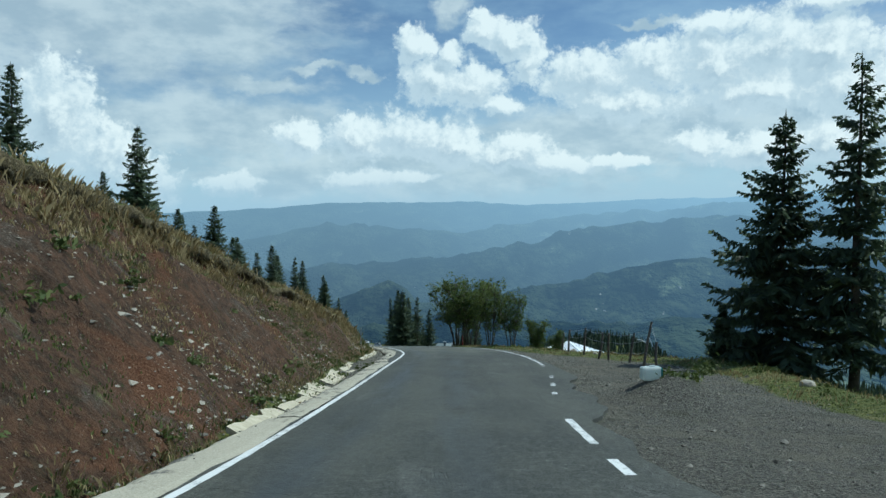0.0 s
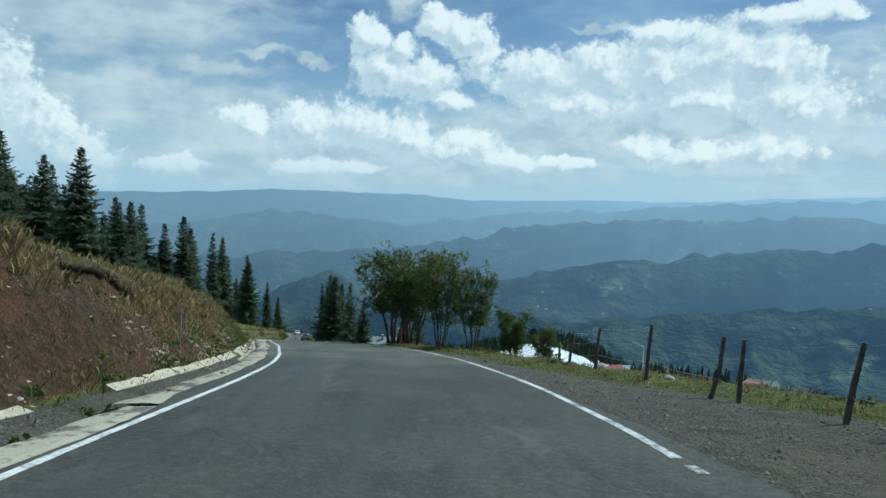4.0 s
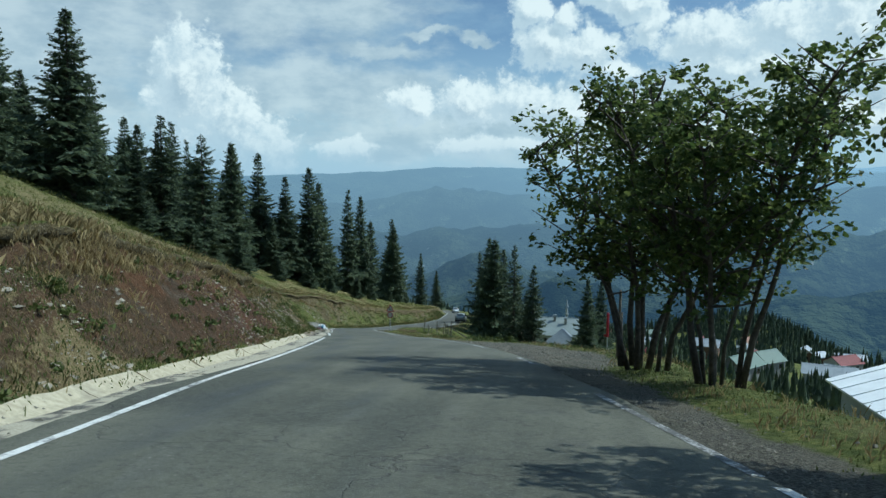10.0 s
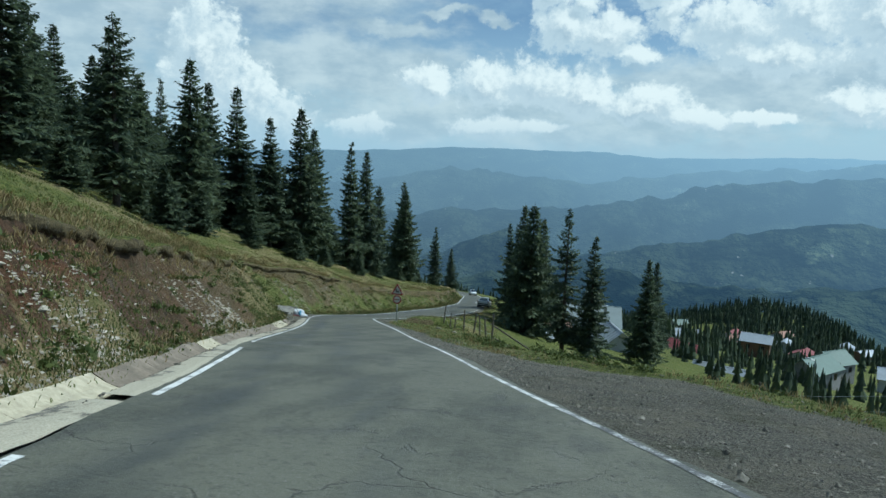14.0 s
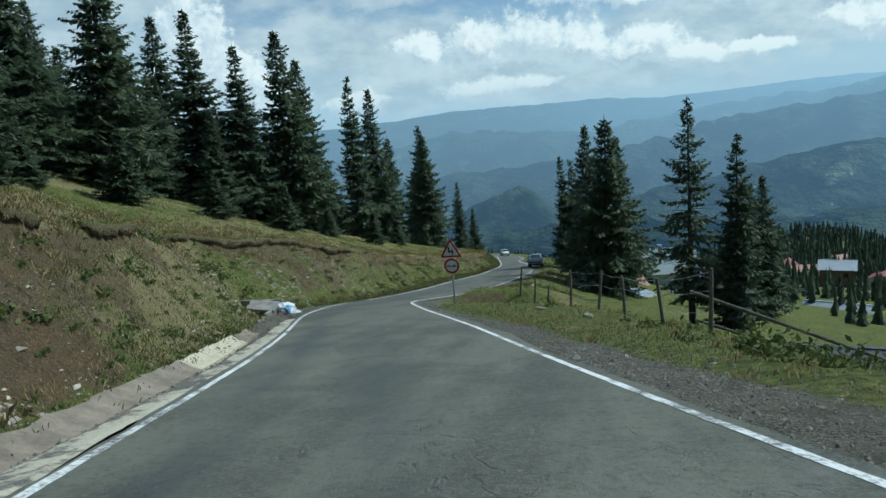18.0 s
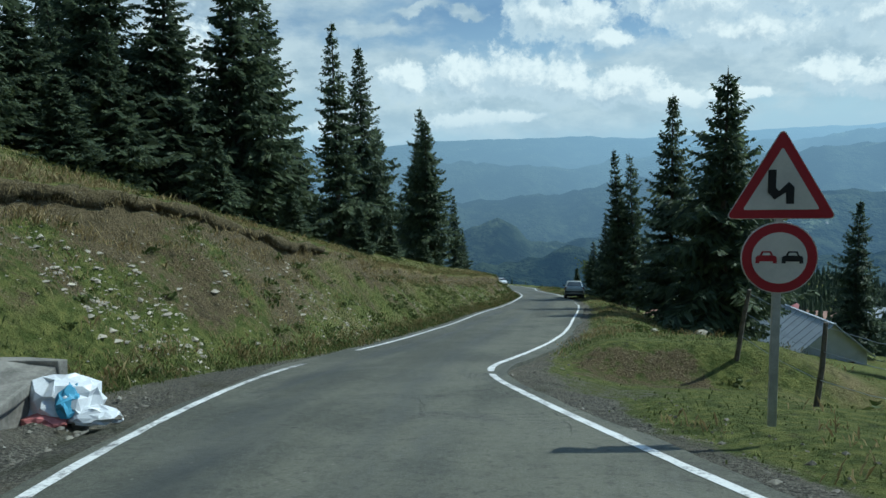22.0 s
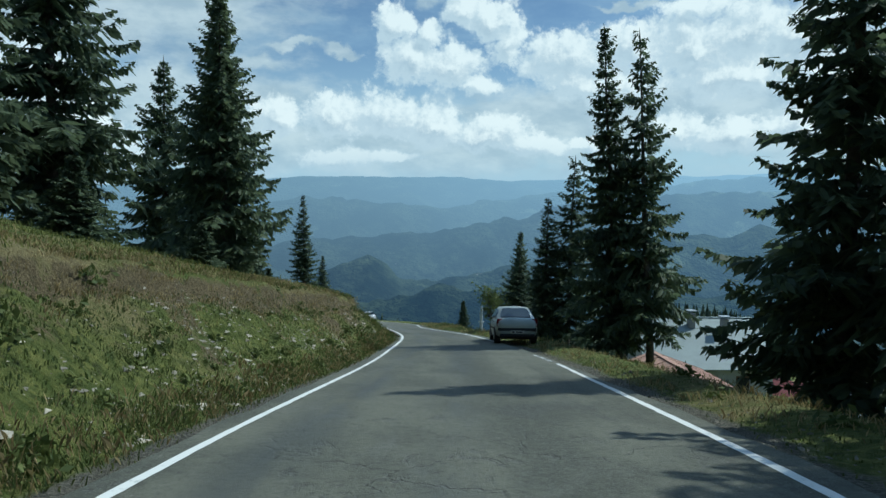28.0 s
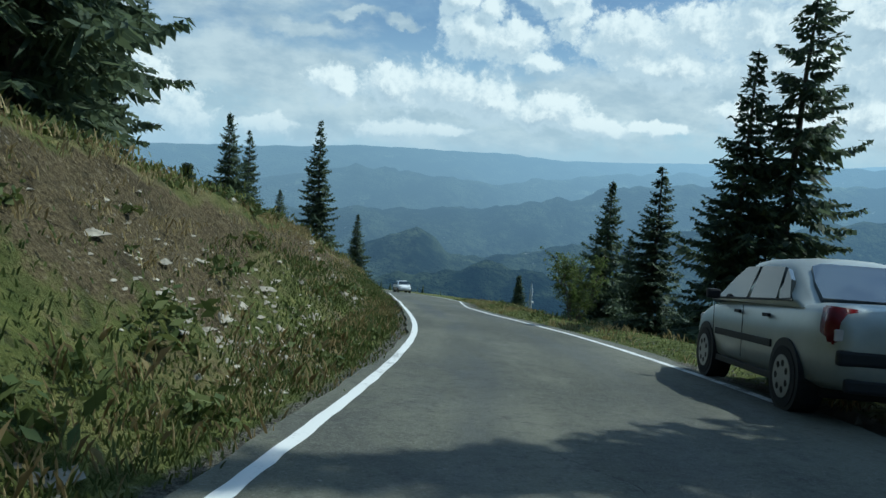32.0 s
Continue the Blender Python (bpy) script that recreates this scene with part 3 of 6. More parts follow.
def road_z(y):
    return np.interp(y, *GRADE)


def crest_height(y):
    return np.interp(y, [-30, 15, 22, 30, 38, 46, 55, 62, 70, 85, 100, 110, 125, 135, 145, 155, 170, 185, 200, 225, 260],
                     [4.0, 3.95, 3.6, 2.7, 1.8, 1.6, 1.6, 1.75, 2.05, 2.0, 2.2, 2.5, 2.9, 3.0, 2.7, 2.3, 1.9, 1.5, 1.35, 1.3, 1.1])


def toe(y):
    return np.interp(y, [-30, 10, 16, 30, 38, 46, 75, 95, 120, 128, 134, 165, 180, 260], [0.8, 0.85, 1.25, 1.9, 1.8, 1.7, 1.4, 1.3, 1.7, 1.9, 0.9, 0.9, 0.6, 0.6])


def crest_reach(y):
    y = np.asarray(y, float)
    return toe(y) + crest_height(y) * np.interp(y, [0, 50, 70, 120, 200], [1.0, 1.2, 1.25, 1.15, 1.25]) + 0.45 * wave(y, y * 0 + 13, 7.0, 3, 2) * (1 - 0.5 * ramp(y, 160, 175))


def gravel_reach(y):
    return np.interp(y, [-30, 30, 38, 44, 60, 72, 78, 86, 96, 101, 108, 118, 126, 130, 138, 150, 200, 300], [5.5, 5.5, 3.2, 1.6, 1.4, 1.6, 4.0, 5.8, 6.2, 3.4, 1.8, 1.6, 0.9, 1.3, 0.5, 0.9, 0.9, 0.8])


def verge_reach(y):
    return np.interp(y, [-30, 30, 38, 45, 70, 78, 86, 96, 101, 108, 116, 122, 136, 142, 152, 200, 225, 300], [6.6, 7.2, 6.0, 3.8, 3.4, 5.2, 6.6, 7.6, 5.5, 3.6, 4.5, 5.6, 5.2, 3.6, 2.4, 2.2, 3.8, 4.0])


def land_z(x, y):
    """Height of the ground, road bed included."""
    x, y = np.asarray(x, float), np.asarray(y, float)
    z = road_z(y) - 0.06
    u, v = left_x(y) - x, x - right_x(y)
    # the cut bank and the meadow above it
    t0, d, h = toe(y), crest_reach(y), crest_height(y)
    face = np.clip((u - t0) / (d - t0), 0, 1)
    rough = ramp(u, t0, t0 + 1.2)
    up = h * (0.55 * face + 0.45 * ramp(face, 0, 1)) + 0.38 * ramp(u, d - 0.1, d + 0.3)
    slope = np.interp(y, [-30, 20, 34, 48, 66, 84, 110, 180, 195, 215, 240], [0.38, 0.38, 0.30, 0.20, 0.24, 0.36, 0.42, 0.20, 0.14, 0.12, 0.10])
    m = np.maximum(u - d, 0)
    far_slope = np.interp(y, [50, 100, 150, 195, 215], [0.14, 0.26, 0.36, 0.10, -0.05])
    up = up + slope * np.minimum(m, 12) + far_slope * np.clip(m - 12, 0, 70)
    up = up + rough * np.interp(y, [160, 175], [1, 0.6]) * (0.46 * wave(x, y, 2.4, 4) + 0.45 * wave(x, y, 7.0, 2, 1)) * (0.45 + 0.55 * (m < 0.01)) + 0.14 * rough * wave(x, y, 0.9, 3, 2)
    up = up + 0.16 * rough * (m < 0.01) * wave(x, y, 1.1, 3, 1) - 0.34 * rough * (m < 0.01) * np.maximum(wave(y + 0.5 * u, u * 0.25, 1.7, 3, 3), 0) ** 1.5
    # steps, pits and runnels torn in the face
    cut = rough * (m < 0.01)
    lean_y = y + 0.9 * u
    up = up - 0.26 * cut * np.maximum(wave(lean_y, u * 0.35, 0.9, 3, 2) - 0.05, 0) - 0.22 * cut * np.maximum(wave(x, y, 1.6, 3, 0) - 0.15, 0)
    up = up - 0.30 * cut * np.exp(-(((face - 0.86) / 0.09) ** 2)) * np.clip(0.5 + 1.2 * wave(y, y * 0 + 31, 5.0, 3, 1), 0, 1)
    # gutter
    in_gutter = (1 - ramp(y, 126, 128.5))
    up = up - 0.16 * in_gutter * np.exp(-(((u - 0.95) / 0.28) ** 2))
    # the outer side: shoulder, verge, then the fall to the village
    g = verge_reach(y)
    drop = np.interp(np.maximum(v - g, 0), [0, 1.2, 3, 8, 20, 36, 80, 150, 260, 420, 700], [0, -0.35, -1.0, -2.3, -5.0, -7.8, -12, -15, -38, -140, -420])
    hump = 0.14 * ramp(v, gravel_reach(y), gravel_reach(y) + 0.9)
    dip = -0.5 * ramp(y, 127.5, 130.5) * (1 - ramp(y, 133.6, 134.6)) * ramp(v, 0.7, 2.4)
    mound = 0.34 * ramp(y, 134, 135.2) * (1 - ramp(y, 139, 146)) * ramp(v, 0.9, 2.0)
    down = drop + hump + dip + mound - 0.02 * np.clip(v, 0, 8) + 0.12 * ramp(v, 0.8, 4) * wave(x, y, 3.0, 3) + 0.02 * wave(x, y, 0.7, 2)
    down = down + 1.2 * ramp(v, 12, 40) * wave(x, y, 22, 2, 1)
    z = z + np.where(u > 0, up, 0) + np.where(v > 0, down, 0)
    spur = 26 * np.exp(-(((x - 112) / 48) ** 2) - ((y - 488) / 62) ** 2)
    heap = 0.55 * np.exp(-(((x - 4.35) / 0.95) ** 2) - ((y - 17.5) / 1.5) ** 2)
    pit = ramp(x, -26.6, -26.3) * (1 - ramp(x, -24.6, -24.4)) * ramp(y, 123.7, 124.2) * (1 - ramp(y, 126.0, 126.35))
    z = z * (1 - pit) + np.minimum(z, road_z(y) - 0.55) * pit
    return z + spur + heap - np.maximum(y - 480, 0) * 0.45


def sward(x, y):
    """Where the bank is overgrown (above 0) and where it is bare."""
    return 0.75 * wave(x, y, 5.5, 3, 3) + 0.55 * wave(x, y, 1.7, 3, 1)


def place_on(x, y, sink=0.05):
    return (x, y, float(land_z(x, y)) - sink)


def build_ground():
    ys = np.concatenate([np.arange(-200, -20, 12.0), np.arange(-20, -2, 1.5), np.arange(-2, 215, 0.3), np.arange(215, 345, 1.4), np.arange(345, 900, 10.0)])
    us = np.concatenate([np.array([160, 130, 105, 85, 70, 58, 48, 40, 33, 27, 22]), np.arange(18, 8.5, -0.8), np.arange(8.5, 0, -0.16), [0.0]])
    vs = np.concatenate([[0.0], np.arange(0.35, 9, 0.32), np.arange(9, 30, 1.5), np.arange(30, 120, 7), np.arange(120, 700, 25)])
    Y = ys[:, None]
    X = np.concatenate([left_x(Y) - us[None], left_x(Y) + (right_x(Y) - left_x(Y)) * np.array([[0.25, 0.5, 0.75]]), right_x(Y) + vs[None]], axis=1)
    Yg = np.broadcast_to(Y, X.shape)
    Zg = land_z(X, Yg)
    nr, nc = X.shape
    verts = np.stack([X, Yg, Zg], -1).reshape(-1, 3)
    i = np.arange(nr * nc).reshape(nr, nc)
    faces = np.stack([i[:-1, :-1], i[:-1, 1:], i[1:, 1:], i[1:, :-1]], -1).reshape(-1, 4)
    me = mesh_of("ground", verts, faces, M_GROUND, True)
    x, y = X.ravel(), Yg.ravel()
    u, v = left_x(y) - x, x - right_x(y)
    face = ramp(u, toe(y) - 0.2, toe(y) + 0.3) * (1 - ramp(u, crest_reach(y) - 0.1, crest_reach(y) + 0.35))
    upper = np.clip((u - toe(y)) / (crest_reach(y) - toe(y)), 0, 1)
    bare = np.interp(y, [-30, 36, 46, 60, 66, 80, 90, 110, 118, 135, 150, 175, 195, 210, 240], [0.8, 0.75, 0.45, 0.22, 0.45, 0.52, 0.42, 0.34, 0.12, 0.06, 0.08, 0.06, 0.34, 0.35, 0.15])
    lip = np.exp(-(((u - crest_reach(y)) / 0.28) ** 2)) * 0.35
    soil = face * (bare + 0.30 * upper * (y > 55) - 0.62 * sward(x, y)) + lip
    soil = np.maximum(soil, 0.5 * ramp(y, 132.4, 133.1) * (1 - ramp(y, 134.5, 135.1)) * ramp(v, 0.9, 1.6) * (1 - ramp(v, 3.2, 5.5)) * np.clip(0.85 + 0.6 * wave(x, y, 1.4, 3, 2), 0, 1))
    red = np.interp(y, [-30, 50, 60, 75, 90, 105, 120, 180, 200], [0.9, 0.85, 0.4, 0.95, 0.8, 0.35, 0.05, 0.10, 0.20])
    red = np.where(v > 0, 0.1, red)
    gravel = np.where(v > -0.6, 1 - ramp(v + 0.35 * wave(x, y, 1.2, 3, 2), gravel_reach(y) - 0.7, gravel_reach(y) + 0.6), 0)
    gravel = np.maximum(gravel, 0.5 * ramp(y, 128, 129.5) * (1 - ramp(y, 132.2, 133.2)) * ramp(v, 0.4, 1.0) * (1 - ramp(v, 2.5, 5.0)))
    gravel = np.where(u > -0.4, 1 - ramp(u, toe(y) - 0.5, toe(y) + 0.1), gravel)
    dry = 0.40 * wave(x, y, 4.0, 3, 3) + 0.35 * np.exp(-(((u - crest_reach(y) - 0.8) / 1.4) ** 2)) + 0.1 + np.interp(y, [0, 112, 128], [0.42, 0.42, 0.12]) * face
    dry = dry + 0.28 * ramp(u, crest_reach(y) + 0.3, crest_reach(y) + 2.0)
    for name, data in (("soil", soil), ("red", red), ("gravel", gravel), ("dry", dry)):
        me.attributes.new(name, "FLOAT", "POINT").data.foreach_set("value", data.astype(np.float32))
    tagged(new("ground", me), "sloping alpine meadow with a red soil bank cut beside the road", "ground", kind="structure")


def ribbon(name, ys, inner, outer, lift, mat, cols=2, wear=None, thick=0.0):
    """A strip along the road between two lines, as a mesh."""
    ys = np.asarray(ys, float)
    k = np.linspace(0, 1, cols)[None]
    X = inner[:, None] * (1 - k) + outer[:, None] * k
    Y = np.broadcast_to(ys[:, None], X.shape)
    Zz = road_z(Y) + lift
    if thick:
        X = np.concatenate([X[:, :1], X, X[:, -1:]], 1)
        Y = np.broadcast_to(ys[:, None], X.shape)
        Zz = np.concatenate([Zz[:, :1] - thick, Zz, Zz[:, -1:] - thick], 1)
    nr, nc = X.shape
    i = np.arange(nr * nc).reshape(nr, nc)
    f = np.stack([i[:-1, :-1], i[:-1, 1:], i[1:, 1:], i[1:, :-1]], -1).reshape(-1, 4)
    me = mesh_of(name, np.stack([X, Y, Zz], -1).reshape(-1, 3), f, mat)
    if wear is not None:
        w = np.broadcast_to(np.asarray(wear, float)[:, None], X.shape).ravel()
        me.attributes.new("wear", "FLOAT", "POINT").data.foreach_set("value", w.astype(np.float32))
    return me


def build_road():
    ys = np.concatenate([np.arange(-60, -5, 3.0), np.arange(-5, 340, 0.3)])
    edge_l = left_x(ys) - np.interp(ys, [30, 33, 64, 68], [0.12, 0.40, 0.40, 0.14]) - 0.10 * wave(ys, ys * 0, 1.6, 4) - 0.5 * ramp(ys, 128, 132) * (1 - ramp(ys, 170, 185)) * 0.4
    edge_r = right_x(ys) + 0.28 + (1 - ramp(ys, 22, 30)) * (0.5 + 0.8 * wave(ys, ys * 0 + 6, 4.0, 4)) + 0.16 * wave(ys, ys * 0 + 9, 1.9, 4) + 0.3 * wave(ys, ys * 0 + 3, 9, 2)
    me = ribbon("road", ys, edge_l, edge_r, 0.0, M_ASPHALT, 13, thick=0.08)
    co = np.empty(len(me.vertices) * 3)
    me.vertices.foreach_get("co", co)
    me.attributes.new("across", "FLOAT", "POINT").data.foreach_set("value", (co[0::3] - left_x(co[1::3])).astype(np.float32))
    tagged(new("road", me), "worn grey asphalt mountain road with faded patches", "road", kind="structure")


def build_lines():
    def run(y0, y1, side, wear, name):
        ys = np.arange(y0, y1 + 0.01, 0.18)
        c = (left_x(ys) if side < 0 else right_x(ys))
        jag = 0.012 * wave(ys, ys * 0 + side, 0.3, 2)
        w = 0.052 if side < 0 else 0.06
        wearing = np.full(len(ys), wear) + 0.10 * wave(ys, ys * 0 + 5, 3.0, 2)
        me = ribbon(name, ys, c - w + jag, c + w + 0.012 * wave(ys, ys * 0 + 7, 0.25, 2), 0.005, M_PAINT, 2, wearing)
        return tagged(new(name, me), "white painted edge line, worn, on grey asphalt", "road marking", kind="structure")

    for a, b, w in ((-30, 81.5, 0.02), (84.5, 92.5, 0.02), (95.0, 116, 0.06), (116.3, 131.8, 0.08), (135.5, 300, -0.03)):
        run(a, b, -1, w, "edge_line")
    for a, b, w in ((9.2, 10.2, 0.04), (11.2, 13.8, 0.04), (17.9, 18.6, 0.14), (20.1, 21.0, 0.12), (22.6, 23.7, 0.13), (27.9, 28.4, 0.14), (28.6, 60.8, 0.07), (61, 66.5, 0.14), (72.0, 74.5, 0.16), (79, 87, 0.13), (87, 130.6, 0.06),
                    (131.0, 172.6, -0.02), (173.2, 175.8, 0.10), (182.0, 300, 0.0)):
        run(a, b, 1, w, "edge_line")


build_ground()
build_road()
build_lines()


def build_far_hills():
    """Ridge behind ridge across the valley, on one polar sheet."""
    az = np.radians(np.linspace(-75, 75, 420))[None]
    r = np.concatenate([np.linspace(620, 1500, 40), np.linspace(1520, 3000, 66), np.linspace(3020, 4650, 60)])[:, None]
    deg = np.degrees(az)

    def ridge(at, width, top, rough, k, floor):
        crest = np.interp(deg, *top) + rough * wave(deg, deg * 0 + k, 7.0, 6, k) + 0.45 * rough * np.abs(wave(deg, deg * 0 + k + 20, 2.2, 3, k))
        lane = at * (1 + 0.06 * wave(deg, deg * 0 + 40 + k, 14.0, 3, k))
        fall = np.exp(-np.abs((r - lane) / width) ** 1.5)
        spurs = 0.22 * wave(deg * 1.0, r / 120.0 + k, 3.0, 4, k) * (1 - fall)
        return floor + (crest - floor) * np.clip(fall + spurs * fall, 0, 1.0)

    deep = -15.0 + (r - 620) / 4030 * 11.5 + 0.9 * wave(deg, r / 160, 3.0, 4)
    layers = [
        ridge(4500, 700, ([-75, -28, -16, -10, 0, 8, 15, 24, 36, 75], [0.6, -0.3, 0.0, 0.4, 0.6, 0.6, 0.8, 1.2, 1.9, 1.9]), 0.42, 1, deep),
        ridge(3700, 450, ([-75, -22, -14, -9, -3, 3, 8, 13, 22, 36, 75], [-3, -3, -2.2, -1.3, -1.8, -1.6, -0.9, -0.2, 0.6, 1.5, 1.5]), 0.30, 2, deep),
        ridge(3000, 380, ([-75, -20, -12, -8, 0, 5, 10, 18, 30, 75], [-6, -5.5, -4.5, -4.2, -3.8, -2.8, -1.4, -0.8, 0.3, 0.4]), 0.35, 3, deep),
        ridge(2300, 260, ([-75, -14, -9.5, -7.2, -4.4, -2.2, 0.2, 3, 9, 18, 34, 75], [-8, -8.5, -7.5, -6.6, -5.2, -6.9, -7.4, -6.6, -5.6, -3.6, -1.6, -1]), 0.22, 4, deep),
        ridge(1750, 200, ([-75, -10, -3, 0.5, 2.5, 6, 14, 24, 36, 75], [-10, -9.5, -8.6, -7.4, -8.0, -8.6, -8.6, -7.0, -5.5, -5]), 0.25, 5, deep),
    ]
    el = np.maximum.reduce([np.broadcast_to(deep, layers[0].shape), *layers])
    rib = 1 - 2 * np.abs(wave(deg + r / 500.0, r / 260.0, 2.6, 4, 1))
    el = el + (0.32 * wave(deg * 2.2, r / 70.0, 2.5, 4, 2) + 0.30 * rib) * np.clip((el - deep) / 2.5, 0.15, 1) * (r < 4200)
    X, Y, Zz = r * np.sin(az), r * np.cos(az), r * np.tan(np.radians(el))
    nr, nc = el.shape
    i = np.arange(nr * nc).reshape(nr, nc)
    f = np.stack([i[:-1, :-1], i[:-1, 1:], i[1:, 1:], i[1:, :-1]], -1).reshape(-1, 4)
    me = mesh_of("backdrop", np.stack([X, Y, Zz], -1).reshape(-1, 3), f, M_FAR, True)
    tagged(new("backdrop", me), "wooded mountain ridges across a deep valley, blue haze painted on as glow", "mountains", kind="structure")


build_far_hills()


# ---- trees ----
def spruce_meshes(seed, high=12.0, reach=2.3, bare=0.08, thin=0.0, dead=0.0):
    """Trunk and crown of one spruce: whorls of drooping boughs, each a spine with flat sprays of twigs."""
    rng = np.random.default_rng(seed)
    n = 9
    zs = np.linspace(0, high, n)
    lean = np.cumsum(rng.normal(0, 0.03, (n, 2)), 0)
    pts = np.column_stack([lean, zs])
    v, f = tube(pts, np.linspace(0.021 * high * 0.8, 0.015, n), 7)
    trunk = mesh_of("trunk", v, f, M_BARK, True)
    V, F, B, BF = [], [], [], []
    lop, lop_way = rng.uniform(0.06, 0.2), rng.uniform(0, 6.283)
    z = high * bare
    while z < high * 0.985:
        k = (z / high - bare) / (1 - bare)
        length = (reach * min(1.0, 0.62 + k * 2.6) * (1 - k) ** 0.92 + 0.14) * rng.uniform(0.72, 1.16)
        count = int(rng.integers(5, 9))
        a0 = rng.random() * 6.28
        cx, cy = np.interp(z, zs, lean[:, 0]), np.interp(z, zs, lean[:, 1])
        for j in range(count):
            if rng.random() < thin:
                continue
            a = a0 + j * 6.283 / count + rng.normal(0, 0.22)
            L = length * rng.uniform(0.55, 1.15) * (1 + lop * math.cos(a - lop_way + 3.0 * k))
            rise = rng.uniform(0.02, 0.30) * (0.3 + 1.3 * k)
            sag = rng.uniform(0.16, 0.36) * (1.15 - 0.8 * k)
            steps = max(4, int(L / 0.10))
            out = np.array([math.cos(a), math.sin(a), 0.0])
            side = np.array([-math.sin(a), math.cos(a), 0.0])
            zz = z + rng.normal(0, 0.13)
            p0 = np.array([cx, cy, zz])
            s = np.linspace(0, 1, steps)
            P = p0 + out * (L * s)[:, None] + np.array([0, 0, 1.0]) * (L * (rise * s - sag * s**2 * 1.6 + 0.26 * s**4))[:, None]
            if dead and rng.random() < dead:
                b, bf = tube(P[:: max(1, steps // 4)], np.linspace(0.025, 0.006, len(P[:: max(1, steps // 4)])), 3)
                o = len(B)
                B.extend(b)
                BF.extend([tuple(q + o for q in t) for t in bf])
                continue
            half = (0.24 + 0.27 * L) * (1 - 0.75 * s) * np.minimum(1, 0.35 + s * 3)
            for i in range(1, steps):
                for sgn in (-1, 1):
                    w = half[i] * rng.uniform(0.6, 1.2)
                    ahead = out * (0.55 * w) + side * (sgn * w) + np.array([0, 0, -w * rng.uniform(0.05, 0.95)])
                    wide = out * rng.uniform(0.05, 0.085) + np.array([0, 0, rng.uniform(-0.07, 0.07)])
                    a_ = P[i]
                    o = len(V)
                    V.extend([a_ - wide * 0.5, a_ + ahead * 0.55 - wide * 1.1, a_ + ahead, a_ + ahead * 0.5 + wide * 1.2])
                    F.append((o, o + 1, o + 2, o + 3))
            for i in range(1, steps):
                # short twigs hanging under the bough
                w = 0.08 + 0.42 * half[i] * rng.uniform(0.4, 1.25)
                a_ = P[i] + side * rng.normal(0, 0.35 * half[i])
                slant = out * rng.normal(0.05, 0.10) + side * rng.normal(0, 0.08)
                o = len(V)
                V.extend([a_ - out * 0.045, a_ + out * 0.055 + np.array([0, 0, 0.03]), a_ + slant + np.array([0, 0, -w])])
                F.append((o, o + 1, o + 2))
            tip = P[-1]
            o = len(V)
            V.extend([tip - out * 0.25 - side * 0.08, tip - out * 0.25 + side * 0.08, tip + out * 0.16 + np.array([0, 0, 0.02])])
            F.append((o, o + 1, o + 2))
        z += rng.uniform(0.20, 0.33) * (0.75 + 0.5 * (1 - k)) * high / 12.0 ** 0.999 if high < 12 else rng.uniform(0.20, 0.33)
    # leader
    o = len(V)
    top = np.array([lean[-1, 0], lean[-1, 1], high])
    for a in (0, 2.1, 4.2):
        d = np.array([math.cos(a), math.sin(a), 0]) * 0.06
        V.extend([top - [0, 0, 0.5] + d, top - [0, 0, 0.5] - d, top + [0, 0, 0.15]])
        F.append((o, o + 1, o + 2))
        o += 3
    crown = mesh_of("crown", [tuple(map(float, p)) for p in V], F, M_NEEDLE)
    boughs = mesh_of("dead_branch", B, BF, M_BARK) if B else None
    return trunk, crown, boughs, high


SPRUCES = {
    "full": spruce_meshes(1, 12.5, 3.1, 0.03), "slim": spruce_meshes(2, 12.5, 2.4, 0.04), "wide": spruce_meshes(3, 11.0, 3.3, 0.06, 0.05), "open": spruce_meshes(4, 12.0, 2.8, 0.14, 0.22),
    "tall": spruce_meshes(5, 14.0, 2.8, 0.08, 0.04), "small": spruce_meshes(6, 5.5, 1.5, 0.03), "dying": spruce_meshes(7, 12.5, 2.7, 0.12, 0.10, 0.4), "bare": spruce_meshes(8, 12.0, 2.7, 0.22, 0.08),
}
SPRUCE_LABEL = {
    "full": "dense dark green spruce on the grassy slope", "slim": "slim dark green spruce with short boughs", "wide": "broad dark spruce with drooping boughs",
    "open": "thin spruce with gaps between drooping boughs", "tall": "tall dark spruce with a narrow crown", "small": "young bushy spruce on the grassy bank",
    "dying": "half bare spruce with grey dead branches", "bare": "spruce with a bare lower trunk and dark crown",
}
_turns = np.random.default_rng(5)


def spruce(x, y, top, kind, girth=1.0, lean=0.0):
    zb = float(land_z(x, y)) - 0.15
    trunk, crown, boughs, high = SPRUCES[kind]
    s = (top - zb) / high
    e = thing("spruce", SPRUCE_LABEL[kind], "tree", group="spruces on the slope")
    e.matrix_basis = Matrix.LocRotScale((x, y, zb), Euler((0, 0, _turns.random() * 6.28)), (s**0.6 * girth, s**0.6 * girth, s))
    if lean:
        e.matrix_basis = Matrix.Translation((x, y, zb)) @ Matrix.Rotation(radians(lean), 4, "Y") @ Matrix.Translation((-x, -y, -zb)) @ e.matrix_basis
    child("trunk", trunk, e)
    child("crown", crown, e)
    if boughs:
        tagged(child("dead_branch", boughs, e, "bare grey dead branches"), kind="stuff")
    return e


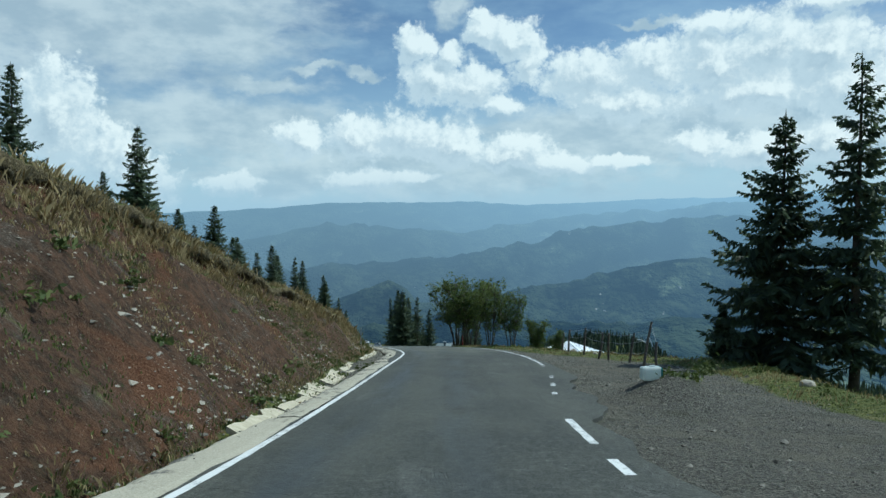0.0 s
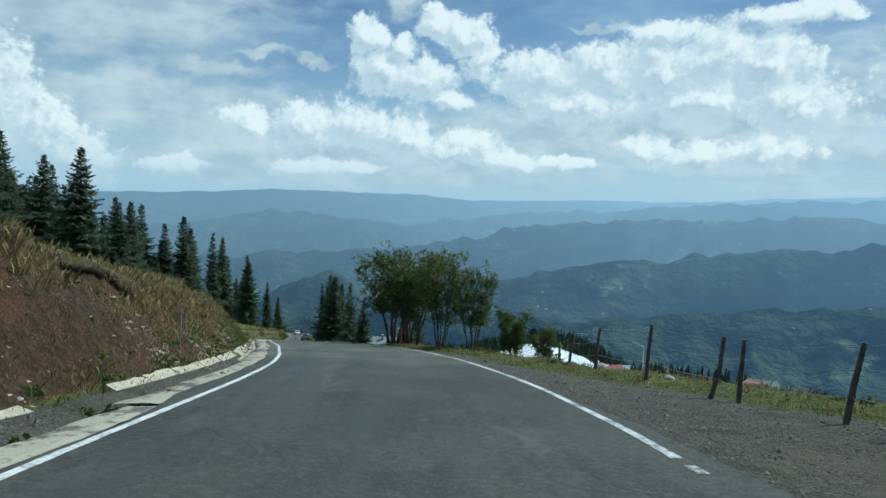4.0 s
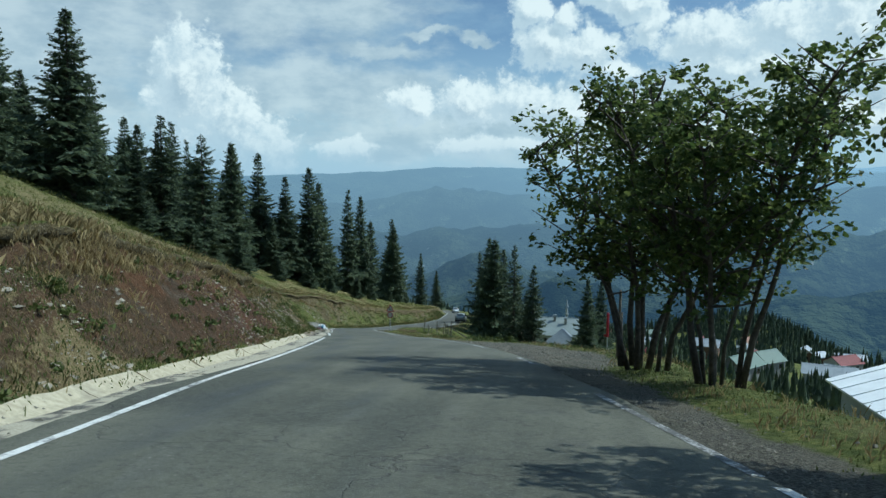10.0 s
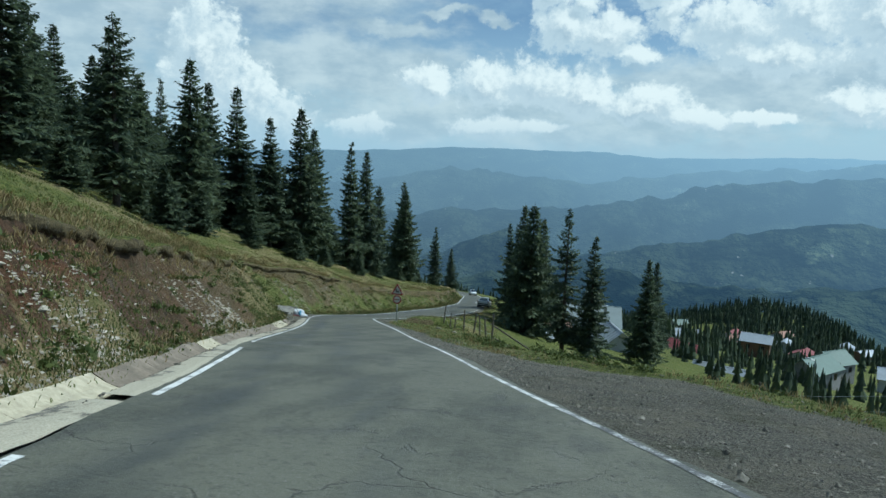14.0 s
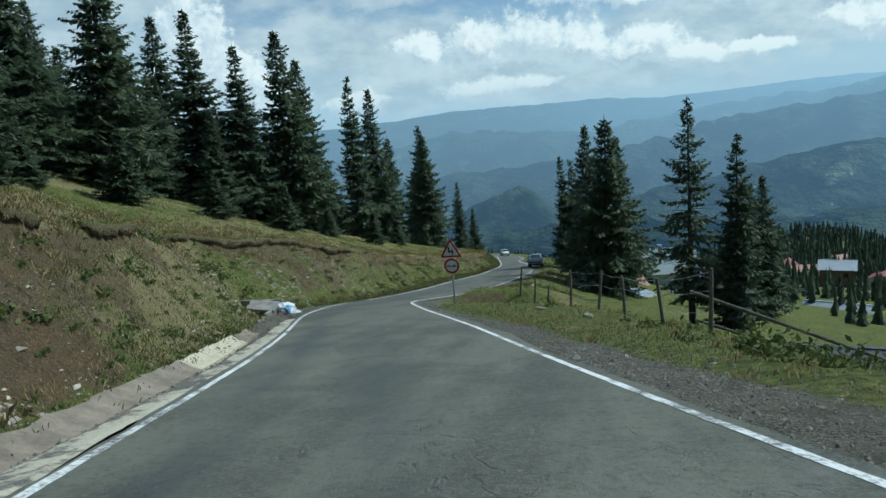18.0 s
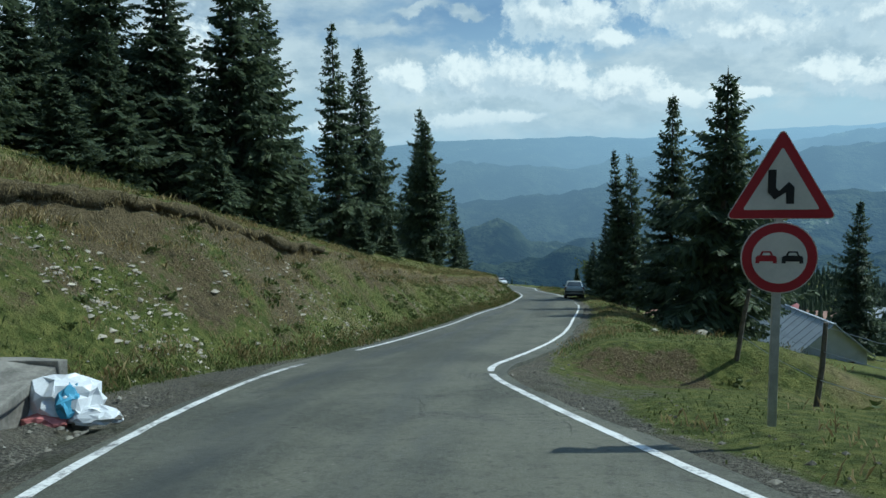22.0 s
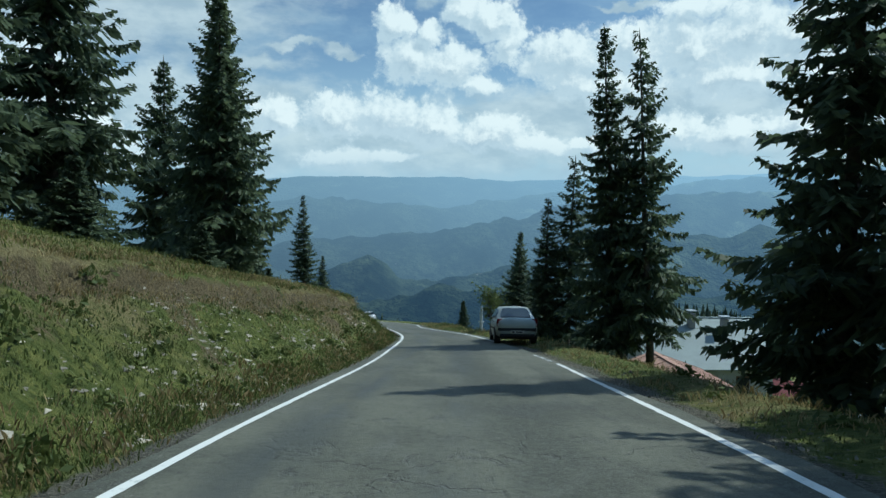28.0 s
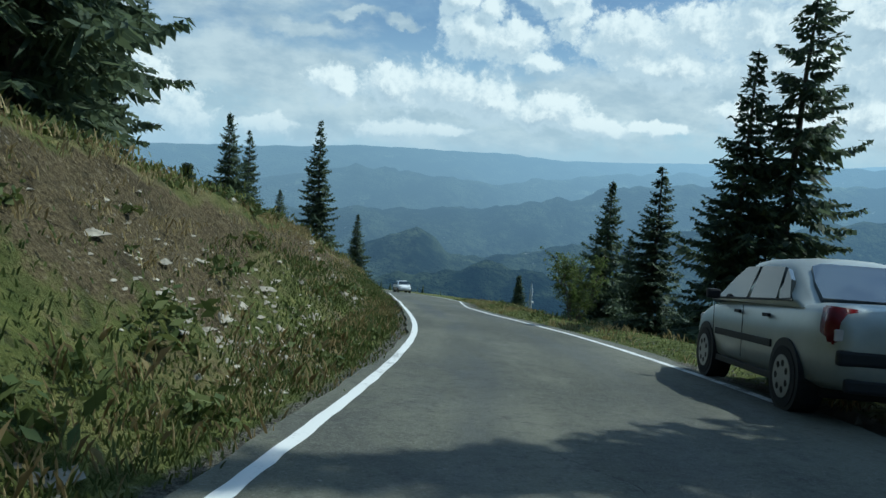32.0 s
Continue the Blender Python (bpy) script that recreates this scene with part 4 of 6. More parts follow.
# x, y, height of the top, kind
STANDING = [
    (-23.8, 58.4, 11.1, "bare"), (-36.8, 64.6, 17.0, "full"), (-29.1, 94.3, 5.3, "full"), (-29.3, 104.4, 0.1, "slim"), (-31.9, 116.2, -0.6, "open"), (-46.3, 136.9, 2.0, "slim"),
    (-39.8, 139.3, -0.2, "full"), (-55.1, 141.7, 3.0, "tall"), (-44.7, 159.1, -0.8, "tall"), (-51.8, 165.7, 0.2, "full"), (-40.4, 158.8, -4.2, "tall"), (-38.1, 162.6, -2.8, "full"),
    (-37.8, 166.4, -5.1, "full"), (-36.1, 176.8, -6.4, "slim"), (-35.3, 181.9, -7.5, "full"), (-32.1, 193.9, -12.1, "tall"), (-68.9, 183.5, 2.1, "slim"), (-40.4, 209.2, -13.5, "wide"),
    (-35.4, 243.8, -24.0, "slim"), (-45.6, 248.3, -23.5, "full"), (-45.4, 254.6, -25.0, "slim"), (-50.6, 287.5, -32.7, "full"), (-43.0, 316.6, -37.8, "full"),
    (-28.2, 115.0, -9.2, "small"), (-36.8, 115.2, -6.8, "small"), (-33.5, 198.5, -15.5, "bare"), (-31.2, 190.8, -13.2, "wide"),
    (-11.2, 169.1, -13.3, "full"),  (-5.7, 142.1, -11.8, "dying"), (-3.5, 140.7, -14.0, "slim"),
    (-8.6, 164.5, -14.5, "full"), (4.0, 166.6, -18.8, "full"), (7.4, 187.0, -21.6, "full"), (-9.8, 235.1, -27.6, "full"), (-13.5, 279.1, -42.2, "small"),
    (13.1, 31.7, 8.5, "wide"), (15.2, 30.0, 10.4, "open"), (11.6, 33.5, 0.6, "small"), (-13.6, 195.8, -23.6, "slim"), (-12.1, 196.2, -21.1, "open"), (-14.4, 201.0, -26.8, "slim"), (-7.6, 237.0, -32.0, "full"),
]
for _x, _y, _t, _k in STANDING:
    spruce(_x, _y, _t, _k, 1.26 if _x < -26 and 90 < _y < 170 else 1.0)
spruce(-9.7, 160.9, -12.6, "wide", 1.18)
spruce(-12.9, 181.6, -16.7, "tall", 0.8, -4.5)
spruce(-11.9, 180.7, -17.1, "open", 0.8, -4.0)


def fill_forest():
    """The close stand of spruces behind those along the bank."""
    rng = np.random.default_rng(21)
    spots = [(a, b) for a, b, *_ in STANDING]
    zones = [(134, 178, 16, 34, 34, 8, 12.0), (92, 112, 20, 36, 14, 8, 12), (112, 136, 16, 32, 13, 7.0, 11.0), (62, 90, 30, 44, 9, 5, 7.5), (200, 214, 24, 34, 3, 8, 11)]
    for y0, y1, u0, u1, count, low, tall in zones:
        made = 0
        for _ in range(count * 12):
            y, u = rng.uniform(y0, y1), rng.uniform(u0, u1)
            x = float(left_x(y)) - u
            if min(math.hypot(x - a, y - b) for a, b in spots) < 3.0:
                continue
            spots.append((x, y))
            kind = ["full", "slim", "tall", "full", "wide"][int(rng.integers(0, 5))]
            spruce(x, y, float(land_z(x, y)) + rng.uniform(low, tall), kind, rng.uniform(1.0, 1.3))
            made += 1
            if made == count:
                break
    for y, u, h in ((120, 11.5, 3.2), (126, 12.5, 2.6), (133, 12.0, 3.6), (141, 11.0, 3.0), (150, 10.5, 3.4), (158, 10.0, 2.4), (168, 9.5, 3.2), (176, 9.8, 2.6), (186, 9.0, 2.2), (206, 9.5, 2.6), (214, 10.5, 3.0), (222, 9.6, 2.8), (107, 11.0, 2.6), (99, 12.5, 3.0)):
        x = float(left_x(y)) - u
        spruce(x, y, float(land_z(x, y)) + h, "small", 1.25)


fill_forest()


def leafy_meshes(seed, high=7.5, spread=2.3, leaves=6000, stems=5):
    """Stems and leaves of a many-stemmed roadside tree."""
    rng = np.random.default_rng(seed)
    V, F, tips = [], [], []

    def add(points, radii, sides=6):
        v, f = tube(points, radii, sides)
        o = len(V)
        V.extend(v)
        F.extend([tuple(q + o for q in t) for t in f])

    for s in range(stems):
        a = s * 6.283 / stems + rng.normal(0, 0.4)
        base = np.array([math.cos(a), math.sin(a), 0]) * rng.uniform(0.05, 0.5)
        lean = np.array([math.cos(a), math.sin(a), 0]) * rng.uniform(0.3, 0.75) * spread
        top = high * rng.uniform(0.62, 0.98)
        k = np.linspace(0, 1, 7)[:, None]
        P = base + lean * k**1.4 + np.array([0, 0, top]) * k + np.cumsum(rng.normal(0, 0.06, (7, 3)), 0)
        add(P, np.linspace(rng.uniform(0.035, 0.065), 0.012, 7))
        for b in range(26):
            i = rng.uniform(0.32, 0.99)
            p = np.array([np.interp(i, k[:, 0], P[:, c]) for c in range(3)])
            w = rng.uniform(0, 6.283)
            L = spread * rng.uniform(0.16, 0.52) * (1.25 - 0.75 * i)
            d = np.array([math.cos(w), math.sin(w), rng.uniform(0.3, 1.2)])
            q = p + d * L
            mid = (p + q) / 2 + rng.normal(0, 0.08, 3)
            add([p, mid, q], [0.025, 0.016, 0.006], 4)
            tips += [mid, q, (mid + q) / 2]
    trunk = mesh_of("trunk", V, F, M_BARK, True)
    tips = np.array(tips)
    knots = tips[rng.integers(0, len(tips), leaves // 11)] + rng.normal(0, 1, (leaves // 11, 3)) * np.array([0.20, 0.20, 0.19])
    pick = knots[rng.integers(0, len(knots), leaves)] + rng.normal(0, 0.075, (leaves, 3))
    n = rng.normal(0, 1, (leaves, 3)) + np.array([0, 0, 0.6])
    n /= np.linalg.norm(n, axis=1)[:, None]
    a = np.cross(n, rng.normal(0, 1, (leaves, 3)))
    a /= np.linalg.norm(a, axis=1)[:, None]
    b = np.cross(n, a)
    L, W = rng.uniform(0.08, 0.14, (leaves, 1)), rng.uniform(0.026, 0.044, (leaves, 1))
    fold = n * L * 0.12
    blade = np.stack([pick - a * L * 0.5, pick + b * W * 0.85 - a * L * 0.2 + fold, pick + b * W + a * L * 0.1 + fold, pick + a * L * 0.55 - n * L * 0.15,
                      pick - b * W + a * L * 0.1 + fold, pick - b * W * 0.85 - a * L * 0.2 + fold], 1).reshape(-1, 3)
    crown = mesh_of("crown", blade, np.arange(leaves * 6).reshape(-1, 6), M_LEAF)
    return trunk, crown, float(pick[:, 2].max())


LEAFY = [leafy_meshes(31, 7.4, 2.7, 10500, 8), leafy_meshes(32, 7.0, 2.5, 10000, 7), leafy_meshes(33, 4.6, 1.7, 8500, 6)]


def leafy(x, y, top, which, turn, wide=1.0):
    zb = float(land_z(x, y)) - 0.1
    stems, crown, high = LEAFY[which]
    s = (top - zb) / high
    e = thing("roadside_tree", "green leafy many-stemmed tree on the grass verge", "tree", group="leafy roadside trees")
    e.matrix_basis = Matrix.LocRotScale((x, y, zb), Euler((0, 0, turn)), (s * wide, s * wide, s))
    child("trunk", stems, e)
    child("crown", crown, e)


for _q in ((0.9, 72.2, -1.3, 0, 0.3, 1.36), (1.9, 69.0, -1.3, 1, 3.3, 1.2), (3.3, 61.6, -0.9, 1, 2.2, 0.92), (4.9, 60.2, -1.4, 0, 4.0, 0.85), (6.7, 57.8, -3.3, 2, 0.7, 1.0),
           (7.9, 56.4, -4.0, 2, 2.7, 0.9), (-12.6, 231.4, -32.9, 1, 1.0, 1.0)):
    leafy(*_q)


# ---- gutter, stones, grass ----
def build_gutter():
    rng = np.random.default_rng(4)
    g = thing("gutter", "pale concrete roadside gutter with cracked, partly buried slabs", "gutter", kind="structure")
    y = 11.0
    while y < 124:
        whole = 33 <= y < 114
        L = rng.uniform(1.5, 2.6) if whole else rng.uniform(0.8, 1.6)
        gap = rng.uniform(0.006, 0.012) if whole else rng.uniform(0.02, 0.10)
        if not whole and rng.random() < (0.2 if y < 33 else 0.16):
            y += L
            continue
        wide = rng.uniform(0.40, 0.46) if whole else rng.uniform(0.26, 0.48)
        pitch = rng.uniform(0.40, 0.44) if whole else rng.uniform(0.22, 0.5)
        k = np.linspace(y, y + L - gap, 5)
        t = float(toe(y)) - 0.58 + (0 if whole else rng.uniform(-0.05, 0.07))
        ring = []
        tip = 0 if whole else rng.uniform(-0.05, 0.03)
        for q, yy in enumerate(k):
            x0, z0 = float(left_x(yy)), float(road_z(yy)) - 0.15 + tip * q / 4
            w = wide + rng.uniform(-0.03, 0.03) * (1 if whole else 2.2)
            ring.append([(x0 - t, yy, z0), (x0 - t - w * 0.5, yy, z0 + w * pitch * 0.36), (x0 - t - w, yy, z0 + w * pitch + rng.uniform(-0.012, 0.012)),
                         (x0 - t - w - 0.015, yy, z0 + w * pitch - 0.09), (x0 - t, yy, z0 - 0.09)])
        v = [p for r in ring for p in r]
        f = [(0, 1, 2, 3, 4), (24, 23, 22, 21, 20)]
        for i in range(4):
            for c in range(5):
                f.append((5 * i + c, 5 * i + 5 + c, 5 * i + 5 + (c + 1) % 5, 5 * i + (c + 1) % 5))
        dirty = y > 82 and rng.random() < 0.72
        child("gutter_slab", mesh_of("gutter_slab", v, f, M_DIRTY if dirty else M_CONCRETE), g, "tan dirt-covered slab" if dirty else "")
        y += L

    # the thin apron between the line and the channel
    def strip(y0, y1, a, b, wear, seed):
        ys = np.arange(y0, y1, 0.07)
        inner = a + 0.035 * wave(ys, ys * 0 + seed, 0.5, 3) + 0.05 * wave(ys, ys * 0 + seed + 9, 2.5, 2)
        outer = b + 0.10 * wave(ys, ys * 0 + seed + 3, 0.7, 4) + 0.10 * wave(ys, ys * 0 + seed + 6, 3.0, 2)
        outer = np.maximum(outer, inner + 0.05)
        k = np.linspace(0, 1, 6)[None]
        U = inner[:, None] * (1 - k) + outer[:, None] * k
        X = left_x(ys)[:, None] - U
        Y = np.broadcast_to(ys[:, None], X.shape)
        Z = road_z(Y) + 0.004 - 0.05 * np.maximum(U - 0.2, 0) + 0.008 * wave(X, Y, 0.35, 2)
        Z[:, -1] -= 0.05
        Z[:, 0] -= 0.012
        nr, nc = X.shape
        i = np.arange(nr * nc).reshape(nr, nc)
        f = np.stack([i[:-1, :-1], i[1:, :-1], i[1:, 1:], i[:-1, 1:]], -1).reshape(-1, 4)
        me = mesh_of("apron", np.stack([X, Y, Z], -1).reshape(-1, 3), f, M_APRON)
        w = np.broadcast_to(wear + 0.05 * wave(ys, ys * 0 + seed, 4.0, 2)[:, None], X.shape) + 0.10 * (k - 0.4)
        me.attributes.new("wear", "FLOAT", "POINT").data.foreach_set("value", w.ravel().astype(np.float32))
        child("apron", me, g, "worn pale concrete strip beside the line")

    strip(-12, 14, 0.10, 0.80, -0.06, 2)
    strip(14.1, 31.5, 0.12, 0.72, -0.02, 7)
    strip(31.8, 48, 0.30, 0.98, 0.0, 12)
    strip(48.2, 66, 0.28, 0.92, 0.0, 22)
    strip(66.1, 84, 0.16, 0.85, -0.03, 32)
    strip(84.3, 101, 0.14, 0.66, -0.06, 42)
    strip(101.5, 121.5, 0.15, 0.60, -0.01, 52)


build_gutter()


def rocks(name, label, spots, sizes, mat, seed, flat=0.55, parent=None):
    """Many small stones in one mesh: squashed, uneven octahedra."""
    rng = np.random.default_rng(seed)
    base = np.array([(1, 0, 0), (0, 1, 0), (-1, 0, 0), (0, -1, 0), (0.1, 0.1, 1), (0, 0, -0.6), (0.6, 0.6, 0.45), (-0.6, -0.5, 0.5)])
    tri = np.array([(0, 6, 4), (6, 1, 4), (1, 2, 4), (2, 7, 4), (7, 3, 4), (3, 0, 4), (0, 5, 1), (1, 5, 2), (2, 5, 3), (3, 5, 0), (0, 1, 6), (2, 3, 7)])
    n = len(spots)
    shape = base[None] * rng.uniform(0.65, 1.3, (n, 8, 1)) * (np.asarray(sizes)[:, None, None] * np.stack([rng.uniform(0.7, 1.5, n), rng.uniform(0.6, 1.1, n), rng.uniform(0.5, 1.1, n) * flat], -1)[:, None])
    a = rng.uniform(0, 6.283, n)
    c, s = np.cos(a)[:, None], np.sin(a)[:, None]
    x, y = shape[..., 0] * c - shape[..., 1] * s, shape[..., 0] * s + shape[..., 1] * c
    v = np.stack([x, y, shape[..., 2]], -1) + np.asarray(spots)[:, None]
    f = (tri[None] + (np.arange(n) * 8)[:, None, None]).reshape(-1, 3)
    return tagged(new(name, mesh_of(name, v.reshape(-1, 3), f, mat)), label, "stones", kind="stuff")


def scatter_rocks():
    rng = np.random.default_rng(8)
    y = np.concatenate([rng.uniform(2, 225, 30000), rng.uniform(80, 132, 14000)])
    t = rng.beta(1.0, 1.7, len(y))
    u = toe(y) - 0.1 + t * (crest_reach(y) - toe(y) + 0.2)
    x = left_x(y) - u
    keep = rng.random(len(y)) < np.clip(0.30 + 1.9 * wave(x, y, 2.6, 3, 1), 0.04, 1)
    x, y = x[keep], y[keep]
    size = np.clip(rng.lognormal(-3.5, 0.6, len(x)), 0.012, 0.13)
    rocks("bank_stones", "pale broken stones strewn over the soil bank", np.stack([x, y, land_z(x, y) - size * 0.18], -1), size, M_STONE, 3)
    # loose gravel on the pull-offs and shoulders
    y = np.concatenate([rng.uniform(2, 42, 5200), rng.uniform(74, 112, 7000), rng.uniform(42, 200, 5200)])
    v = rng.uniform(0.1, 1.0, len(y)) ** 1.1 * (gravel_reach(y) + 0.6)
    x = right_x(y) + v
    size = np.clip(rng.lognormal(-4.1, 0.45, len(y)), 0.008, 0.09)
    rocks("shoulder_gravel", "loose grey gravel on the road shoulder", np.stack([x, y, land_z(x, y) + size * 0.15], -1), size, M_GRIT, 5, 0.8)
    y = rng.uniform(2, 128, 3200)
    x = left_x(y) - rng.uniform(0.5, 1.35, 3200)
    size = np.clip(rng.lognormal(-3.9, 0.5, 3200), 0.01, 0.09)
    rocks("gutter_debris", "grey stones and grit lying in the gutter", np.stack([x, y, land_z(x, y) + 0.05 + size * 0.1], -1), size, M_GRIT, 6, 0.8)
    # lone blocks
    for k, (bx, by, s) in enumerate([(0.2, 97.0, 0.32), (1.6, 90.5, 0.38), (-13.2, 131.0, 0.2), (-12.0, 118.6, 0.13), (-13.6, 122.5, 0.18), (-14.9, 139.5, 0.18), (-7.6, 41.5, 0.2), (-9.0, 46.0, 0.2), (9.0, 21.0, 0.2), (-15.4, 145.0, 0.16),
                                     (-26.2, 196.5, 0.18), (-25.4, 189.0, 0.16), (-26.6, 187.5, 0.18), (-24.9, 193.0, 0.15), (-25.8, 200.5, 0.18), (-24.7, 186.0, 0.14), (6.9, 43.6, 0.18), (7.2, 39.0, 0.16), (6.8, 46.5, 0.16)]):
        bm = bmesh.new()
        bmesh.ops.create_icosphere(bm, subdivisions=2, radius=s)
        for vert in bm.verts:
            q = noise.noise_vector(vert.co * (2.2 / s) * 0.3 + Vector((k * 3.1, 0, 0)))
            vert.co = Vector((vert.co.x * 1.25, vert.co.y * 0.85, vert.co.z * 0.6)) + q * s * 0.4
        me = bpy.data.meshes.new("rock")
        bm.to_mesh(me)
        bm.free()
        me.materials.append(M_STONE)
        ob = new("rock", me)
        ob.matrix_basis = pose(bx, by, float(land_z(bx, by)) + s * 0.15, 0, 0, k * 47)
        tagged(ob, "pale weathered block of rock lying on the ground", "rock", group="lone rocks")


scatter_rocks()


def tufts(name, label, x, y, high, mat, seed, blades=7, wide=0.02, spread=0.10, droop=0.5):
    rng = np.random.default_rng(seed)
    n = len(x)
    z = land_z(x, y)
    root = np.stack([x, y, z - 0.02], -1)[:, None] + np.concatenate([rng.normal(0, spread, (n, blades, 2)), np.zeros((n, blades, 1))], -1)
    a = rng.uniform(0, 6.283, (n, blades))
    h = np.asarray(high)[:, None] * rng.uniform(0.55, 1.15, (n, blades))
    out = np.stack([np.cos(a), np.sin(a), np.zeros_like(a)], -1)
    side = np.stack([-np.sin(a), np.cos(a), np.zeros_like(a)], -1) * wide
    up = np.array([0, 0, 1.0])
    mid = root + out * (h * 0.22)[..., None] + up * (h * 0.62)[..., None]
    tip = root + out * (h * (0.35 + droop * 0.5 * rng.random((n, blades))))[..., None] + up * (h * rng.uniform(0.75, 1.0, (n, blades)))[..., None]
    v = np.stack([root - side, root + side, mid + side * 0.8, tip, mid - side * 0.8], 2).reshape(-1, 3)
    f = np.arange(n * blades * 5).reshape(-1, 5)
    return tagged(new(name, mesh_of(name, v, f, mat)), label, "grass", kind="stuff")


def scatter_grass():
    rng = np.random.default_rng(9)
    # dry tussocks along the lip and on the bank
    y = rng.uniform(2, 230, 15000)
    u = crest_reach(y) + rng.normal(1.0, 0.9, 15000)
    x = left_x(y) - u
    keep = (u > toe(y) + 0.2) & (rng.random(15000) < np.clip(0.45 + 0.9 * wave(x, y, 3.5, 3, 2), 0.05, 1))
    tufts("dry_grass", "tall straw-coloured grass along the lip of the bank", x[keep], y[keep], rng.uniform(0.08, 0.30, keep.sum()) * np.interp(y[keep], [140, 165], [1.0, 0.6]), M_DRY, 1, 10, 0.008, 0.12)
    y = rng.uniform(2, 225, 34000)
    u = toe(y) + rng.beta(1.1, 1.2, 34000) * (crest_reach(y) - toe(y))
    x = left_x(y) - u
    keep = rng.random(34000) < np.clip(np.interp(y, [0, 40, 60, 110, 135, 200], [0.12, 0.25, 0.45, 0.35, 0.75, 0.5]) + 1.6 * sward(x, y), 0.01, 1)
    tufts("bank_grass", "green grass and weeds growing on the soil bank", x[keep], y[keep], rng.uniform(0.025, 0.10, keep.sum()), M_GREEN, 2, 10, 0.009, 0.21)
    k2 = ~keep & (rng.random(34000) < np.clip(0.06 + 1.0 * wave(x, y, 2.0, 3, 0), 0.0, 0.5))
    tufts("bank_straw", "dry grass clumps scattered over the soil bank", x[k2], y[k2], rng.uniform(0.03, 0.14, k2.sum()), M_DRY, 3, 9, 0.006, 0.14)
    # foot of the bank where there is no gutter
    y = np.concatenate([rng.uniform(126, 225, 5000), rng.uniform(2, 126, 1500)])
    x = left_x(y) - toe(y) + rng.normal(-0.15, 0.22, len(y))
    tufts("foot_grass", "mixed grass at the foot of the bank beside the road", x, y, rng.uniform(0.03, 0.13, len(y)), M_GREEN, 4, 9, 0.007, 0.12)
    tufts("foot_straw", "dry grass at the foot of the bank beside the road", x[::3] - 0.1, y[::3], rng.uniform(0.06, 0.24, len(y[::3])), M_DRY, 5, 8, 0.006, 0.12)
    # meadow above and verge on the outer side
    y = rng.uniform(2, 235, 20000)
    u = crest_reach(y) + 0.4 + rng.random(20000) ** 1.6 * 13
    x = left_x(y) - u
    tufts("meadow_grass", "green meadow grass above the bank", x, y, rng.uniform(0.04, 0.14, 20000), M_MEADOW, 6, 9, 0.011, 0.24)
    y = rng.uniform(2, 235, 16000)
    v = gravel_reach(y) + rng.random(16000) ** 1.3 * (verge_reach(y) - gravel_reach(y) + 3.5)
    x = right_x(y) + v
    hollow = (y > 127.5) & (y < 134.8) & (v > 0.6) & (v < 7.5)
    keep = (rng.random(16000) < np.clip(0.55 + 0.9 * wave(x, y, 3.0, 3, 1), 0.05, 1)) & ~(hollow & (rng.random(16000) < 0.9))
    tufts("verge_grass", "short green grass on the outer verge", x[keep], y[keep], rng.uniform(0.02, 0.085, keep.sum()), M_GREEN, 7, 11, 0.009, 0.24)
    k2 = ~keep & (rng.random(16000) < 0.4) & ~hollow
    tufts("verge_straw", "dry grass on the outer verge", x[k2], y[k2], rng.uniform(0.04, 0.22, k2.sum()), M_DRY, 8, 8, 0.008, 0.12)


    # golden clumps thick along the first crest
    y = np.concatenate([rng.uniform(6, 70, 7000), rng.uniform(70, 225, 6000)])
    u = crest_reach(y) + rng.normal(0.30, 0.45, len(y)) * np.interp(y, [0, 60, 80], [1.6, 1.2, 1.0])
    x = left_x(y) - u
    keep = rng.random(len(y)) < np.clip(0.35 + 1.3 * wave(x, y, 2.2, 3, 0), 0.02, 1)
    tufts("crest_straw", "thick golden grass clumps on the crest of the bank", x[keep], y[keep], rng.uniform(0.14, 0.42, keep.sum()) * np.interp(y[keep], [0, 50, 90, 150, 165], [1.15, 1.0, 0.7, 0.6, 0.35]), M_DRY, 9, 12, 0.007, 0.13)


scatter_grass()


